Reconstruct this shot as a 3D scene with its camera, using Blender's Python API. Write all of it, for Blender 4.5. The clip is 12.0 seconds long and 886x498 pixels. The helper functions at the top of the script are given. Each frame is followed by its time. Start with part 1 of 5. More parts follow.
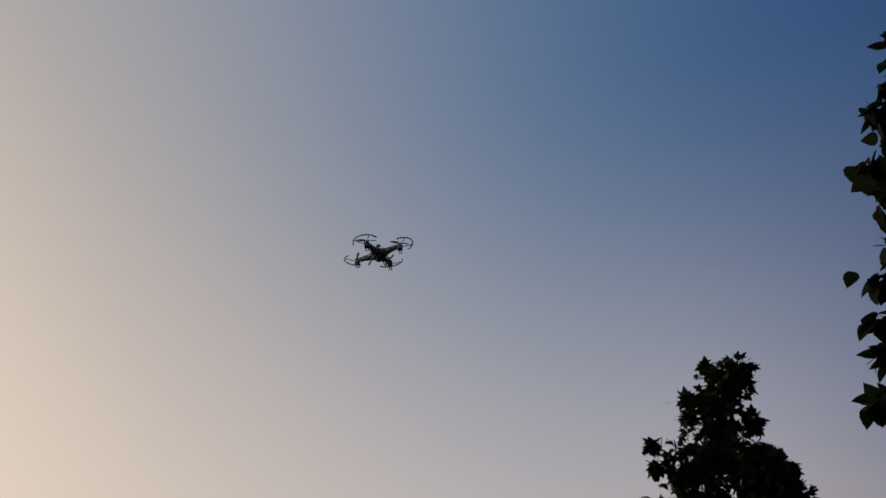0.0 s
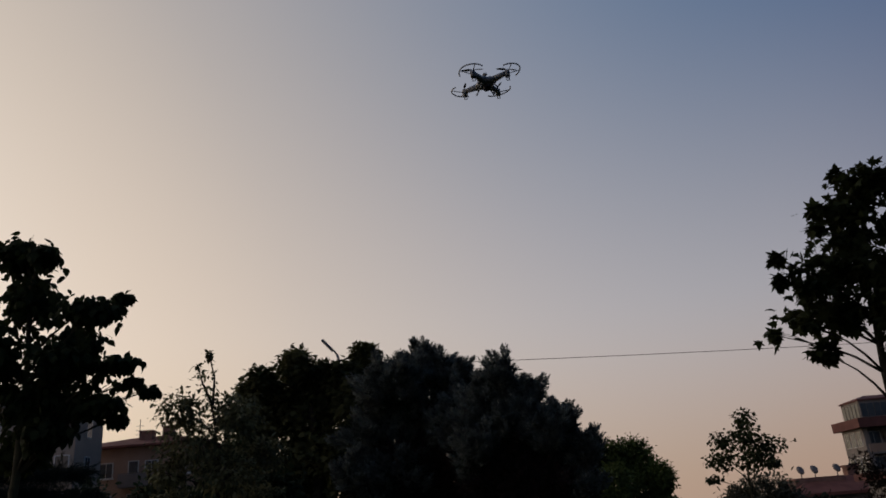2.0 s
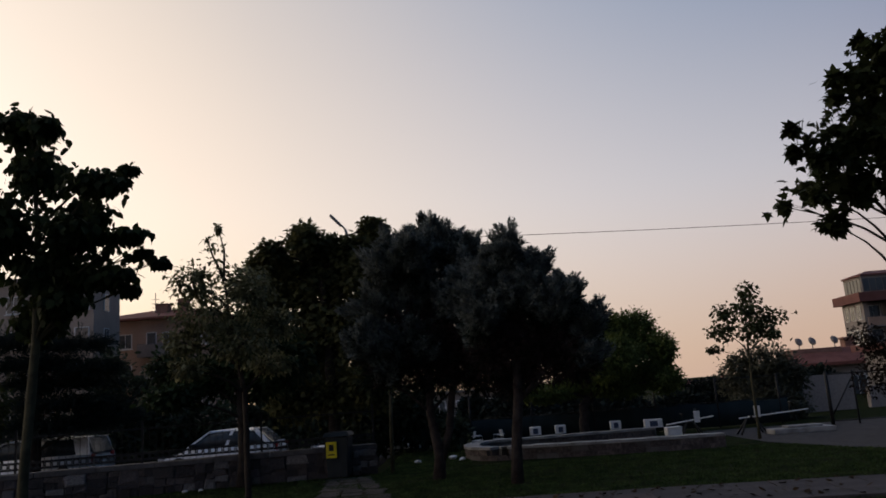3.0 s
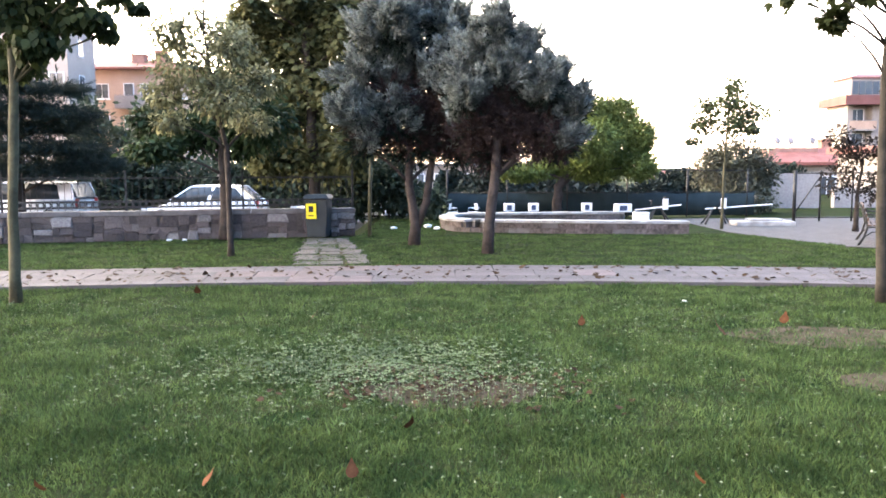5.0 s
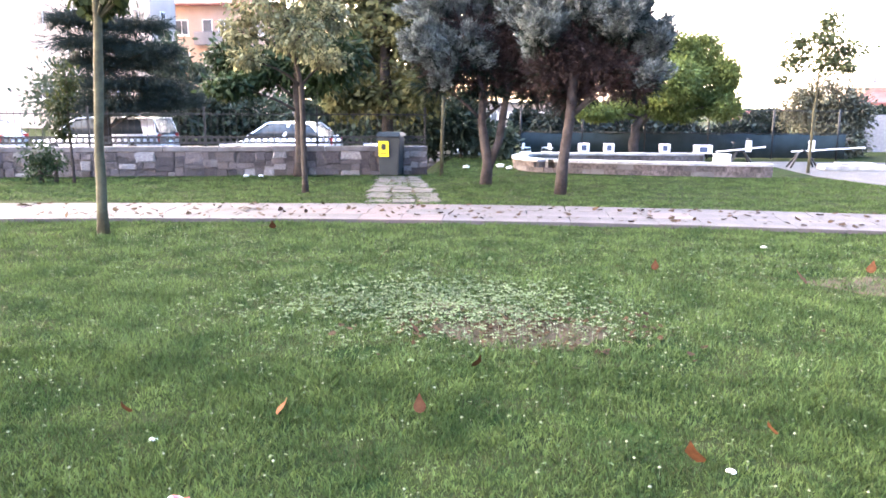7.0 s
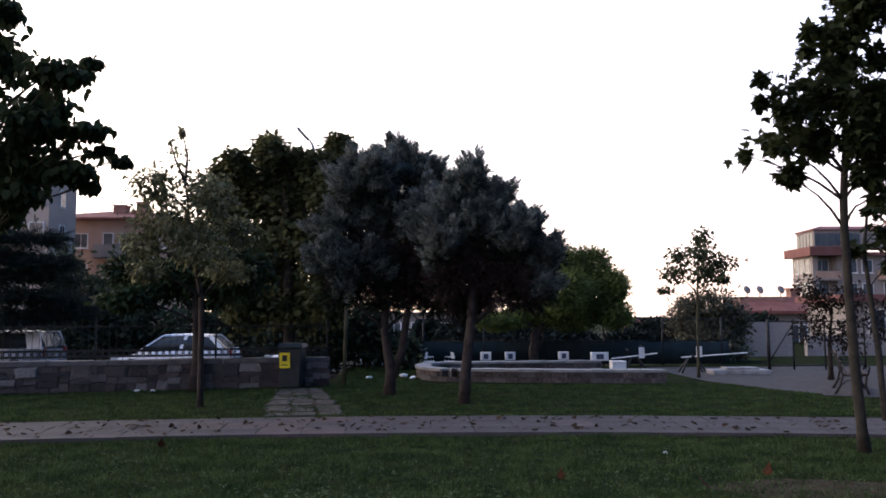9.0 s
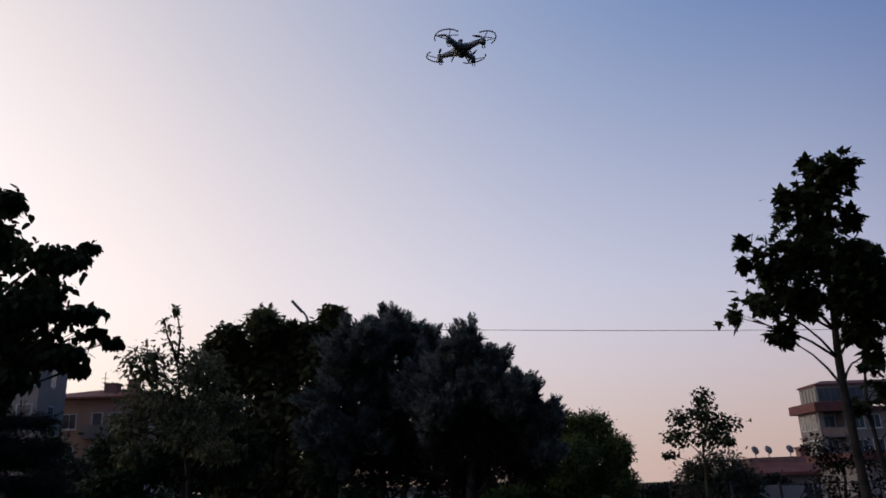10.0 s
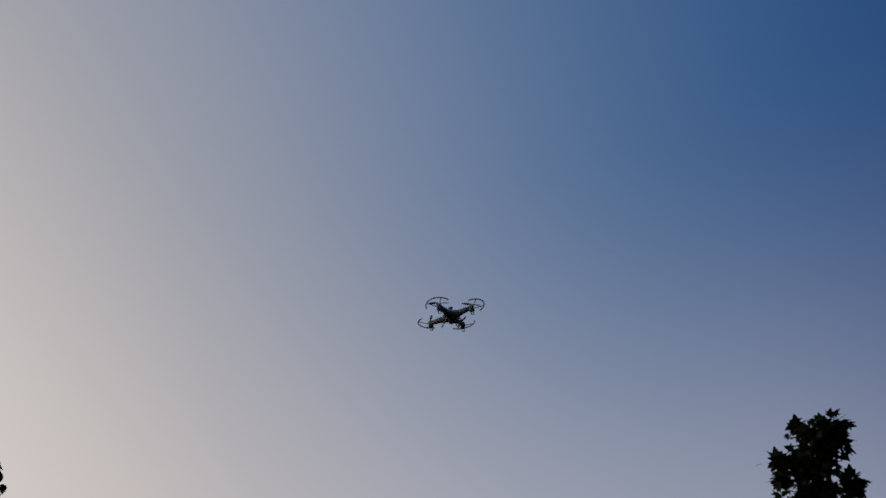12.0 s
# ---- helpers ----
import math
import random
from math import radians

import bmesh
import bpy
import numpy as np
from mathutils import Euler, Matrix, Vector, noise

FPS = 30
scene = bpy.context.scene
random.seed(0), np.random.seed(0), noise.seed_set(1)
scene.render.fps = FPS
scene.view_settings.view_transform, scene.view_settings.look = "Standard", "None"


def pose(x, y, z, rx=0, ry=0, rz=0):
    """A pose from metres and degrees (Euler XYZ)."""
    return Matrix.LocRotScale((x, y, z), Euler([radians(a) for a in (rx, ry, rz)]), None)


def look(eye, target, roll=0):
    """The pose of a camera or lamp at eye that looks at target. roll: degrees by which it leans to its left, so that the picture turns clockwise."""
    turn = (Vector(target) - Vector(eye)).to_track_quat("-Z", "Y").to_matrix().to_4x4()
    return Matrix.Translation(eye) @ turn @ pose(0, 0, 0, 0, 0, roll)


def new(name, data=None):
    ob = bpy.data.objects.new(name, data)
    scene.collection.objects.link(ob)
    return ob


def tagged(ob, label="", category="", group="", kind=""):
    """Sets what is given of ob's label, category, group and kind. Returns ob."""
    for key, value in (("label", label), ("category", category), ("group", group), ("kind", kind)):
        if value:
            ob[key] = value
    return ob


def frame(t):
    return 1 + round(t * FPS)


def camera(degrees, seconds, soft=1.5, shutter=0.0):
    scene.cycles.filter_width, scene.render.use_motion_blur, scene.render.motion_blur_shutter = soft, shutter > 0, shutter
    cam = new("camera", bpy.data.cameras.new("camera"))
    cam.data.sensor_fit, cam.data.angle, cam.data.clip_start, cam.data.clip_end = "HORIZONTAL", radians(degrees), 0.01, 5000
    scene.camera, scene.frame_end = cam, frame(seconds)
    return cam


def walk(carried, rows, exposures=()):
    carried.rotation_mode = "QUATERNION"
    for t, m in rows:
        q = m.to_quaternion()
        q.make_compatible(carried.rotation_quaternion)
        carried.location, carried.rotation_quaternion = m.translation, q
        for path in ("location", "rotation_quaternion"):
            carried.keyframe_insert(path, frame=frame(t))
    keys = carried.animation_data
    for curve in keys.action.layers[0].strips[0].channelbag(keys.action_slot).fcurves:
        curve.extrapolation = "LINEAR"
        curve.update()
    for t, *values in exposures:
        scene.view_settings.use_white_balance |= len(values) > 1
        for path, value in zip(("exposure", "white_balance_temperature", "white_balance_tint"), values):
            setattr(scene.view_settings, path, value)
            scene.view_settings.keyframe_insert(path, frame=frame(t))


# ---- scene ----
import itertools

# ---------------------------------------------------------------- camera
cam = camera(59.95, 12.0, soft=1.7)
ROWS = [
    (0.0, 0.065, -0.015, 1.688, -10.55, 31.53, -4.55), (0.5, 0.063, -0.025, 1.722, -7.79, 30.02, -4.03),
    (1.0, 0.060, -0.031, 1.720, -5.09, 28.86, -3.49), (1.5, 0.028, -0.016, 1.701, -3.82, 24.43, -3.50),
    (2.0, 0.029, 0.008, 1.676, -0.65, 19.84, -4.58), (2.5, 0.029, 0.049, 1.657, -0.14, 15.03, -4.71),
    (3.0, 0.033, 0.096, 1.633, 0.67, 10.76, -4.26), (3.5, 0.036, 0.112, 1.617, 2.68, 5.67, -3.46),
    (3.7, 0.037, 0.133, 1.597, 2.81, 3.25, -2.65), (5.3, 0.024, -0.024, 1.602, -0.22, -7.31, -0.05),
    (5.5, 0.001, 0.001, 1.603, 0.00, -8.05, 0.01), (6.0, 0.033, 0.035, 1.588, 1.79, -8.60, -0.32),
    (6.5, 0.031, 0.041, 1.588, 4.28, -14.14, 1.20), (7.0, 0.032, 0.019, 1.599, 5.28, -10.54, 0.25),
    (7.5, 0.037, 0.017, 1.612, 1.56, -3.38, 1.04), (7.7, 0.039, -0.006, 1.608, 0.07, -0.50, 1.30),
    (9.3, 0.059, 0.019, 1.595, -2.53, 6.21, -0.90), (9.5, 0.077, 0.024, 1.621, -2.15, 7.87, -2.25),
    (10.0, 0.086, -0.009, 1.649, -2.44, 17.37, -2.20), (10.5, 0.102, -0.036, 1.682, -2.67, 24.83, -1.72),
    (11.0, 0.083, -0.081, 1.666, -3.26, 30.66, -2.37), (11.5, 0.072, -0.108, 1.614, -3.32, 34.45, -2.56),
    (12.0, 0.068, -0.085, 1.604, -4.42, 36.85, -3.32)]


def held(x, y, z, yaw, pitch, roll):
    return pose(x, y, z, 90 + pitch, 0, yaw) @ pose(0, 0, 0, 0, 0, roll)


EXPOSURE = [(0.0, 0.1, 6500, 10), (1.0, 0.05, 6500, 10), (1.5, 0.0, 6500, 10), (2.5, 0.25, 6500, 10), (3.0, 0.6, 6500, 10), (3.7, 1.5, 6500, 10), (4.6, 4.3, 6500, 10), (5.3, 5.35, 7050, 7),
            (6.5, 5.75, 6750, 10), (7.0, 5.85, 6750, 14), (7.7, 5.65, 6550, 21), (8.6, 3.6, 6300, 15), (9.3, 1.7, 5850, 16), (9.5, 1.4, 5800, 16), (10.0, 0.6, 5700, 15), (10.5, 0.05, 5750, 11), (11.0, 0.0, 5700, 10), (12.0, -0.1, 5650, 10)]
walk(cam, [(r[0], held(*r[1:])) for r in ROWS], EXPOSURE)

# ---------------------------------------------------------------- sky and sun
SUN_AZ, SUN_EL = -62.0, 3.0
world = bpy.data.worlds.new("dusk")
scene.world = world
world.use_nodes = True
wt = world.node_tree
wn = wt.nodes
sky = wn.new("ShaderNodeTexSky")
sky.sky_type = "NISHITA"
sky.sun_disc = False
sky.sun_elevation = radians(SUN_EL)
sky.sun_rotation = radians(SUN_AZ)
sky.altitude = 900
sky.air_density, sky.dust_density, sky.ozone_density = 1.0, 2.0, 1.6
# dusk haze: cream towards the set sun, blue away from it, a pink rim low down and an orange one under it
coord = wn.new("ShaderNodeTexCoord")
dot = wn.new("ShaderNodeVectorMath")
dot.operation = "DOT_PRODUCT"
dot.inputs[1].default_value = (math.sin(radians(SUN_AZ)), math.cos(radians(SUN_AZ)), 0.0)
wt.links.new(coord.outputs["Generated"], dot.inputs[0])
span = wn.new("ShaderNodeMapRange")
span.inputs["From Min"].default_value, span.inputs["From Max"].default_value = -1, 1
wt.links.new(dot.outputs["Value"], span.inputs["Value"])
haze = wn.new("ShaderNodeValToRGB")
haze.color_ramp.interpolation = "B_SPLINE"
for p, c in ((0.0, (0.008, 0.018, 0.045)), (0.25, (0.013, 0.034, 0.09)), (0.375, (0.025, 0.075, 0.20)), (0.52, (0.08, 0.148, 0.266)), (0.66, (0.202, 0.245, 0.335)), (0.80, (0.42, 0.385, 0.37)), (0.91, (0.74, 0.61, 0.48)), (1.0, (0.95, 0.74, 0.50))):
    e = haze.color_ramp.elements.new(p)
    e.color = (*c, 1)
haze.color_ramp.elements.remove(haze.color_ramp.elements[0])
haze.color_ramp.elements.remove(haze.color_ramp.elements[-1])
wt.links.new(span.outputs["Result"], haze.inputs["Fac"])
split = wn.new("ShaderNodeSeparateXYZ")
wt.links.new(coord.outputs["Generated"], split.inputs[0])
rim = wn.new("ShaderNodeMapRange")
rim.interpolation_type = "SMOOTHSTEP"
rim.inputs["From Min"].default_value, rim.inputs["From Max"].default_value = 0.7, 0.0
wt.links.new(split.outputs["Z"], rim.inputs["Value"])
pink = wn.new("ShaderNodeMix")
pink.data_type = "RGBA"
low = wn.new("ShaderNodeVectorMath")
low.operation = "MULTIPLY_ADD"
low.inputs[1].default_value, low.inputs[2].default_value = (0.66, 0.62, 0.57), (0.415, 0.335, 0.272)
wt.links.new(haze.outputs["Color"], low.inputs[0])
glow = wn.new("ShaderNodeMapRange")
glow.interpolation_type = "SMOOTHSTEP"
glow.inputs["From Min"].default_value, glow.inputs["From Max"].default_value = -0.55, 0.05
wt.links.new(dot.outputs["Value"], glow.inputs["Value"])
band = wn.new("ShaderNodeMath")
band.operation = "MULTIPLY"
wt.links.new(rim.outputs["Result"], band.inputs[0])
wt.links.new(glow.outputs["Result"], band.inputs[1])
wt.links.new(band.outputs[0], pink.inputs["Factor"])
wt.links.new(haze.outputs["Color"], pink.inputs["A"])
wt.links.new(low.outputs[0], pink.inputs["B"])
lift = wn.new("ShaderNodeVectorMath")
lift.operation = "SCALE"
lift.inputs["Scale"].default_value = 1 / 0.15
ember = wn.new("ShaderNodeVectorMath")
ember.operation = "MULTIPLY_ADD"
ember.inputs[1].default_value, ember.inputs[2].default_value = (0.54, 0.6, 0.6), (0.36, 0.19, 0.06)
wt.links.new(haze.outputs["Color"], ember.inputs[0])
foot = wn.new("ShaderNodeMapRange")
foot.interpolation_type = "SMOOTHSTEP"
foot.inputs["From Min"].default_value, foot.inputs["From Max"].default_value = 0.26, 0.0
wt.links.new(split.outputs["Z"], foot.inputs["Value"])
edge = wn.new("ShaderNodeMath")
edge.operation = "MULTIPLY"
wt.links.new(foot.outputs["Result"], edge.inputs[0])
wt.links.new(glow.outputs["Result"], edge.inputs[1])
dusk = wn.new("ShaderNodeMix")
dusk.data_type = "RGBA"
wt.links.new(edge.outputs[0], dusk.inputs["Factor"])
wt.links.new(pink.outputs["Result"], dusk.inputs["A"])
wt.links.new(ember.outputs[0], dusk.inputs["B"])
wt.links.new(dusk.outputs["Result"], lift.inputs[0])
blend = wn.new("ShaderNodeMix")
blend.data_type = "RGBA"
blend.inputs["Factor"].default_value = 0.9
wt.links.new(sky.outputs[0], blend.inputs["A"])
wt.links.new(lift.outputs[0], blend.inputs["B"])
wn["Background"].inputs["Strength"].default_value = 0.15
wt.links.new(blend.outputs["Result"], wn["Background"].inputs[0])

sun = new("sun", bpy.data.lights.new("sun", "SUN"))
sun.data.energy, sun.data.angle, sun.data.color = 0.1, radians(12), (1.0, 0.72, 0.5)
sd = Vector((math.sin(radians(SUN_AZ)), math.cos(radians(SUN_AZ)), math.tan(radians(SUN_EL + 4))))
sun.matrix_world = look(sd * 200, (0, 0, 0))


# ---------------------------------------------------------------- materials
def material(name, a, b=None, scale=6.0, rough=0.8, metal=0.0, bump=0.0, fine=60.0, island=0.0, random_object=0.0, c=None, spec=0.3):
    """Two tones mixed by coarse noise, grain from fine noise, optional tone change from piece to piece."""
    m = bpy.data.materials.new(name)
    m.use_nodes = True
    nt, nodes = m.node_tree, m.node_tree.nodes
    bsdf = nodes["Principled BSDF"]
    b = b or tuple(v * 0.75 for v in a)
    tc = nodes.new("ShaderNodeTexCoord")
    n1 = nodes.new("ShaderNodeTexNoise")
    n1.inputs["Scale"].default_value, n1.inputs["Detail"].default_value = scale, 5
    nt.links.new(tc.outputs["Object"], n1.inputs["Vector"])
    n2 = nodes.new("ShaderNodeTexNoise")
    n2.inputs["Scale"].default_value, n2.inputs["Detail"].default_value = fine, 3
    nt.links.new(tc.outputs["Object"], n2.inputs["Vector"])
    ramp = nodes.new("ShaderNodeValToRGB")
    ramp.color_ramp.elements[0].position, ramp.color_ramp.elements[1].position = 0.36, 0.64
    ramp.color_ramp.elements[0].color, ramp.color_ramp.elements[1].color = (*b, 1), (*a, 1)
    if c:
        e = ramp.color_ramp.elements.new(0.5)
        e.color = (*c, 1)
    nt.links.new(n1.outputs["Fac"], ramp.inputs["Fac"])
    grain = nodes.new("ShaderNodeMix")
    grain.data_type, grain.blend_type = "RGBA", "MULTIPLY"
    grain.inputs["Factor"].default_value = 0.45
    g = nodes.new("ShaderNodeMapRange")
    g.inputs["From Min"].default_value, g.inputs["From Max"].default_value = 0.3, 0.7
    g.inputs["To Min"].default_value, g.inputs["To Max"].default_value = 0.55, 1.15
    nt.links.new(n2.outputs["Fac"], g.inputs["Value"])
    nt.links.new(ramp.outputs["Color"], grain.inputs["A"])
    nt.links.new(g.outputs["Result"], grain.inputs["B"])
    out = grain.outputs["Result"]
    if island or random_object:
        if island:
            src = nodes.new("ShaderNodeNewGeometry").outputs["Random Per Island"]
        else:
            src = nodes.new("ShaderNodeObjectInfo").outputs["Random"]
        amount = island or random_object
        mr = nodes.new("ShaderNodeMapRange")
        mr.inputs["To Min"].default_value, mr.inputs["To Max"].default_value = 1 - amount, 1 + amount
        nt.links.new(src, mr.inputs["Value"])
        mul = nodes.new("ShaderNodeMix")
        mul.data_type, mul.blend_type = "RGBA", "MULTIPLY"
        mul.inputs["Factor"].default_value = 1
        nt.links.new(out, mul.inputs["A"])
        nt.links.new(mr.outputs["Result"], mul.inputs["B"])
        out = mul.outputs["Result"]
    nt.links.new(out, bsdf.inputs["Base Color"])
    bsdf.inputs["Roughness"].default_value, bsdf.inputs["Metallic"].default_value = rough, metal
    bsdf.inputs["Specular IOR Level"].default_value = spec
    if bump:
        bp = nodes.new("ShaderNodeBump")
        bp.inputs["Strength"].default_value, bp.inputs["Distance"].default_value = bump, 0.02
        nt.links.new(n2.outputs["Fac"], bp.inputs["Height"])
        nt.links.new(bp.outputs["Normal"], bsdf.inputs["Normal"])
    return m


def leafy(name, a, b, through_light=0.35, spread=0.35, scale=1.2):
    """Leaf: two tones, tone change from leaf to leaf, some light passing through."""
    m = material(name, a, b, scale=scale, fine=30, rough=0.7, island=spread, spec=0.1)
    nt, nodes = m.node_tree, m.node_tree.nodes
    bsdf = nodes["Principled BSDF"]
    tr = nodes.new("ShaderNodeBsdfTranslucent")
    colour = bsdf.inputs["Base Color"].links[0].from_socket
    nt.links.new(colour, tr.inputs["Color"])
    mix = nodes.new("ShaderNodeMixShader")
    mix.inputs["Fac"].default_value = through_light
    nt.links.new(bsdf.outputs[0], mix.inputs[1])
    nt.links.new(tr.outputs[0], mix.inputs[2])
    nt.links.new(mix.outputs[0], nodes["Material Output"].inputs["Surface"])
    return m


M_BARK = material("bark_brown", (0.0464, 0.0348, 0.0275), (0.0203, 0.0145, 0.0116), scale=5, fine=40, rough=0.95, bump=0.7)
M_BARK_PINE = material("bark_pine", (0.0524, 0.0392, 0.0334), (0.0246, 0.0179, 0.0157), scale=7, fine=30, rough=0.95, bump=0.9)
M_BARK_PALE = material("bark_pale", (0.078, 0.068, 0.036), (0.042, 0.037, 0.019), scale=6, fine=50, rough=0.9, bump=0.4)
M_BARK_PLANE = material("bark_plane", (0.0378, 0.0319, 0.0246), (0.0174, 0.0151, 0.0116), scale=8, fine=30, rough=0.9, bump=0.3)
M_LINDEN = leafy("leaf_linden", (0.0384, 0.0491, 0.0187), (0.0168, 0.0262, 0.00936))
M_SLIM = leafy("leaf_pale", (0.22, 0.215, 0.12), (0.055, 0.06, 0.03), 0.35, 0.5, 3.0)
M_DARKLEAF = leafy("leaf_dark", (0.032, 0.05, 0.02), (0.014, 0.025, 0.011), 0.25)
M_BIGLEAF = leafy("leaf_olive", (0.125, 0.122, 0.052), (0.036, 0.042, 0.018), 0.4)
M_HEDGE = leafy("leaf_hedge", (0.058, 0.074, 0.048), (0.024, 0.036, 0.024), 0.25)
M_PLANELEAF = leafy("leaf_plane", (0.0348, 0.0435, 0.016), (0.0145, 0.0203, 0.00725), 0.35)
M_ROUND = leafy("leaf_round", (0.145, 0.17, 0.045), (0.07, 0.092, 0.025), 0.35)
M_SAPLING = leafy("leaf_sapling", (0.075, 0.085, 0.035), (0.035, 0.042, 0.018), 0.3)
M_BUSH = leafy("leaf_bush", (0.125, 0.12, 0.08), (0.06, 0.06, 0.04), 0.3)
M_PLUM = leafy("leaf_plum", (0.0316, 0.0223, 0.0167), (0.013, 0.0112, 0.0093), 0.3)
# inner needles of the blue cedars: crown shade put into the colour
M_NEEDLE_SHADE = leafy("needle_shade_tone", (0.013, 0.0223, 0.0149), (0.00558, 0.0104, 0.00744), 0.1)
M_CEDARTIER = leafy("needle_tier", (0.0211, 0.0309, 0.0253), (0.00842, 0.014, 0.0117), 0.1)
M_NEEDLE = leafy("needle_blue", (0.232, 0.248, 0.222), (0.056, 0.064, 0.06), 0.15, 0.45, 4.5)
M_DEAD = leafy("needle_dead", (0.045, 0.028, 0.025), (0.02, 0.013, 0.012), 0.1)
M_GRASS = leafy("grass_blade", (0.068, 0.098, 0.031), (0.028, 0.049, 0.0155), 0.3, 0.6, 2.2)


# ---------------------------------------------------------------- building helpers
def thing(name, label, category, at=(0, 0, 0), group="", kind="", turn=0.0):
    e = new(name)
    e.empty_display_size = 0.1
    e.matrix_basis = pose(*at, 0, 0, turn)
    return tagged(e, label, category, group, kind)


def mesh_part(name, verts, faces, mat, parent=None, label="", smooth=False):
    me = bpy.data.meshes.new(name)
    me.from_pydata(verts, [], faces)
    me.materials.append(mat)
    if smooth:
        me.polygons.foreach_set("use_smooth", [True] * len(me.polygons))
    me.update()
    ob = new(name, me)
    if parent:
        ob.parent = parent
    if label:
        ob["label"] = label
    return ob


def part(name, bm, mat, parent=None, label="", smooth=False):
    me = bpy.data.meshes.new(name)
    bm.to_mesh(me)
    bm.free()
    me.materials.append(mat)
    if smooth:
        me.polygons.foreach_set("use_smooth", [True] * len(me.polygons))
    ob = new(name, me)
    if parent:
        ob.parent = parent
    if label:
        ob["label"] = label
    return ob


def box_bm(bm, x0, x1, y0, y1, z0, z1, m=None):
    vs = [bm.verts.new((x, y, z)) for z in (z0, z1) for x, y in ((x0, y0), (x1, y0), (x1, y1), (x0, y1))]
    for f in ((3, 2, 1, 0), (4, 5, 6, 7), (0, 1, 5, 4), (1, 2, 6, 5), (2, 3, 7, 6), (3, 0, 4, 7)):
        bm.faces.new([vs[i] for i in f])
    if m:
        bmesh.ops.transform(bm, matrix=m, verts=vs)
    return vs


def box(name, x0, x1, y0, y1, z0, z1, mat, parent=None, label="", bevel=0.0, m=None):
    bm = bmesh.new()
    box_bm(bm, x0, x1, y0, y1, z0, z1, m)
    if bevel:
        bmesh.ops.bevel(bm, geom=bm.edges[:], offset=bevel, segments=2, affect="EDGES", profile=0.6)
    return part(name, bm, mat, parent, label)


def tube_data(points, radii, sides=7, verts=None, faces=None):
    """Tapered tube along points."""
    verts = [] if verts is None else verts
    faces = [] if faces is None else faces
    base = len(verts)
    pts = [Vector(p) for p in points]
    for i, p in enumerate(pts):
        d = (pts[min(i + 1, len(pts) - 1)] - pts[max(i - 1, 0)]).normalized()
        u = d.cross(Vector((0.31, 0.87, 0.12)) if abs(d.z) > 0.5 else Vector((0, 0, 1))).normalized()
        w = d.cross(u)
        for k in range(sides):
            a = 2 * math.pi * k / sides
            verts.append(tuple(p + radii[i] * (math.cos(a) * u + math.sin(a) * w)))
    for i in range(len(pts) - 1):
        for k in range(sides):
            a, b = base + i * sides + k, base + i * sides + (k + 1) % sides
            faces.append((a, b, b + sides, a + sides))
    faces.append(tuple(base + k for k in range(sides))[::-1])
    faces.append(tuple(base + (len(pts) - 1) * sides + k for k in range(sides)))
    return verts, faces


def tube(name, points, radii, mat, parent=None, label="", sides=7):
    if not hasattr(radii, "__len__"):
        radii = [radii] * len(points)
    v, f = tube_data(points, radii, sides)
    return mesh_part(name, v, f, mat, parent, label, True)


def unit(v):
    return v / np.maximum(np.linalg.norm(v, axis=-1, keepdims=True), 1e-9)


# outlines of single leaves: across, along
HEART = [(0, 0), (0.28, 0.02), (0.46, 0.22), (0.42, 0.5), (0.22, 0.8), (0, 1.06), (-0.22, 0.8), (-0.42, 0.5), (-0.46, 0.22), (-0.28, 0.02)]
LOBED = [(0, 0), (0.18, 0.1), (0.5, 0.02), (0.34, 0.26), (0.62, 0.5), (0.26, 0.52), (0.2, 0.74), (0, 1.05), (-0.2, 0.74), (-0.26, 0.52),
         (-0.62, 0.5), (-0.34, 0.26), (-0.5, 0.02), (-0.18, 0.1)]
OVAL = [(0, 0), (0.24, 0.3), (0.24, 0.65), (0, 1.0), (-0.24, 0.65), (-0.24, 0.3)]


def leaves(name, centres, along, face, size, outline, mat, parent, label="", curl=0.25):
    """One mesh of many separate leaves, each bent along its length."""
    n = len(centres)
    along = unit(along)
    side = unit(np.cross(along, face))
    up = np.cross(side, along)
    o = np.array(outline)
    k = len(o)
    v = (centres[:, None, :] + size[:, None, None] * (side[:, None, :] * o[None, :, :1] + along[:, None, :] * o[None, :, 1:]
         - up[:, None, :] * (curl * (o[None, :, 1:] ** 2 + 1.2 * o[None, :, :1] ** 2)))).reshape(-1, 3)
    me = bpy.data.meshes.new(name)
    me.vertices.add(n * k)
    me.vertices.foreach_set("co", v.ravel())
    me.loops.add(n * k)
    me.loops.foreach_set("vertex_index", np.arange(n * k, dtype=np.int32))
    me.polygons.add(n)
    me.polygons.foreach_set("loop_start", np.arange(0, n * k, k, dtype=np.int32))
    me.materials.append(mat)
    me.update(calc_edges=True)
    me.validate()
    ob = new(name, me)
    ob.parent = parent
    if label:
        ob["label"] = label
    return ob


def clump_points(rng, clumps, n, inner=0.45, shrink=0.0):
    """Random points in a set of soft ellipsoids: places, outward directions."""
    c = np.array([q[:3] for q in clumps], float)
    r = np.array([q[3:6] for q in clumps], float)
    w = (r[:, 0] * r[:, 2]) ** 0.68
    r = np.maximum(r - shrink, 0.35 * r)
    pick = rng.choice(len(c), n, p=w / w.sum())
    d = unit(rng.normal(size=(n, 3)))
    rad = (inner + (1 - inner) * rng.random(n) ** 0.6) * (0.9 + 0.22 * rng.normal(size=n)).clip(0.5, 1.4)
    return c[pick] + d * r[pick] * rad[:, None], d


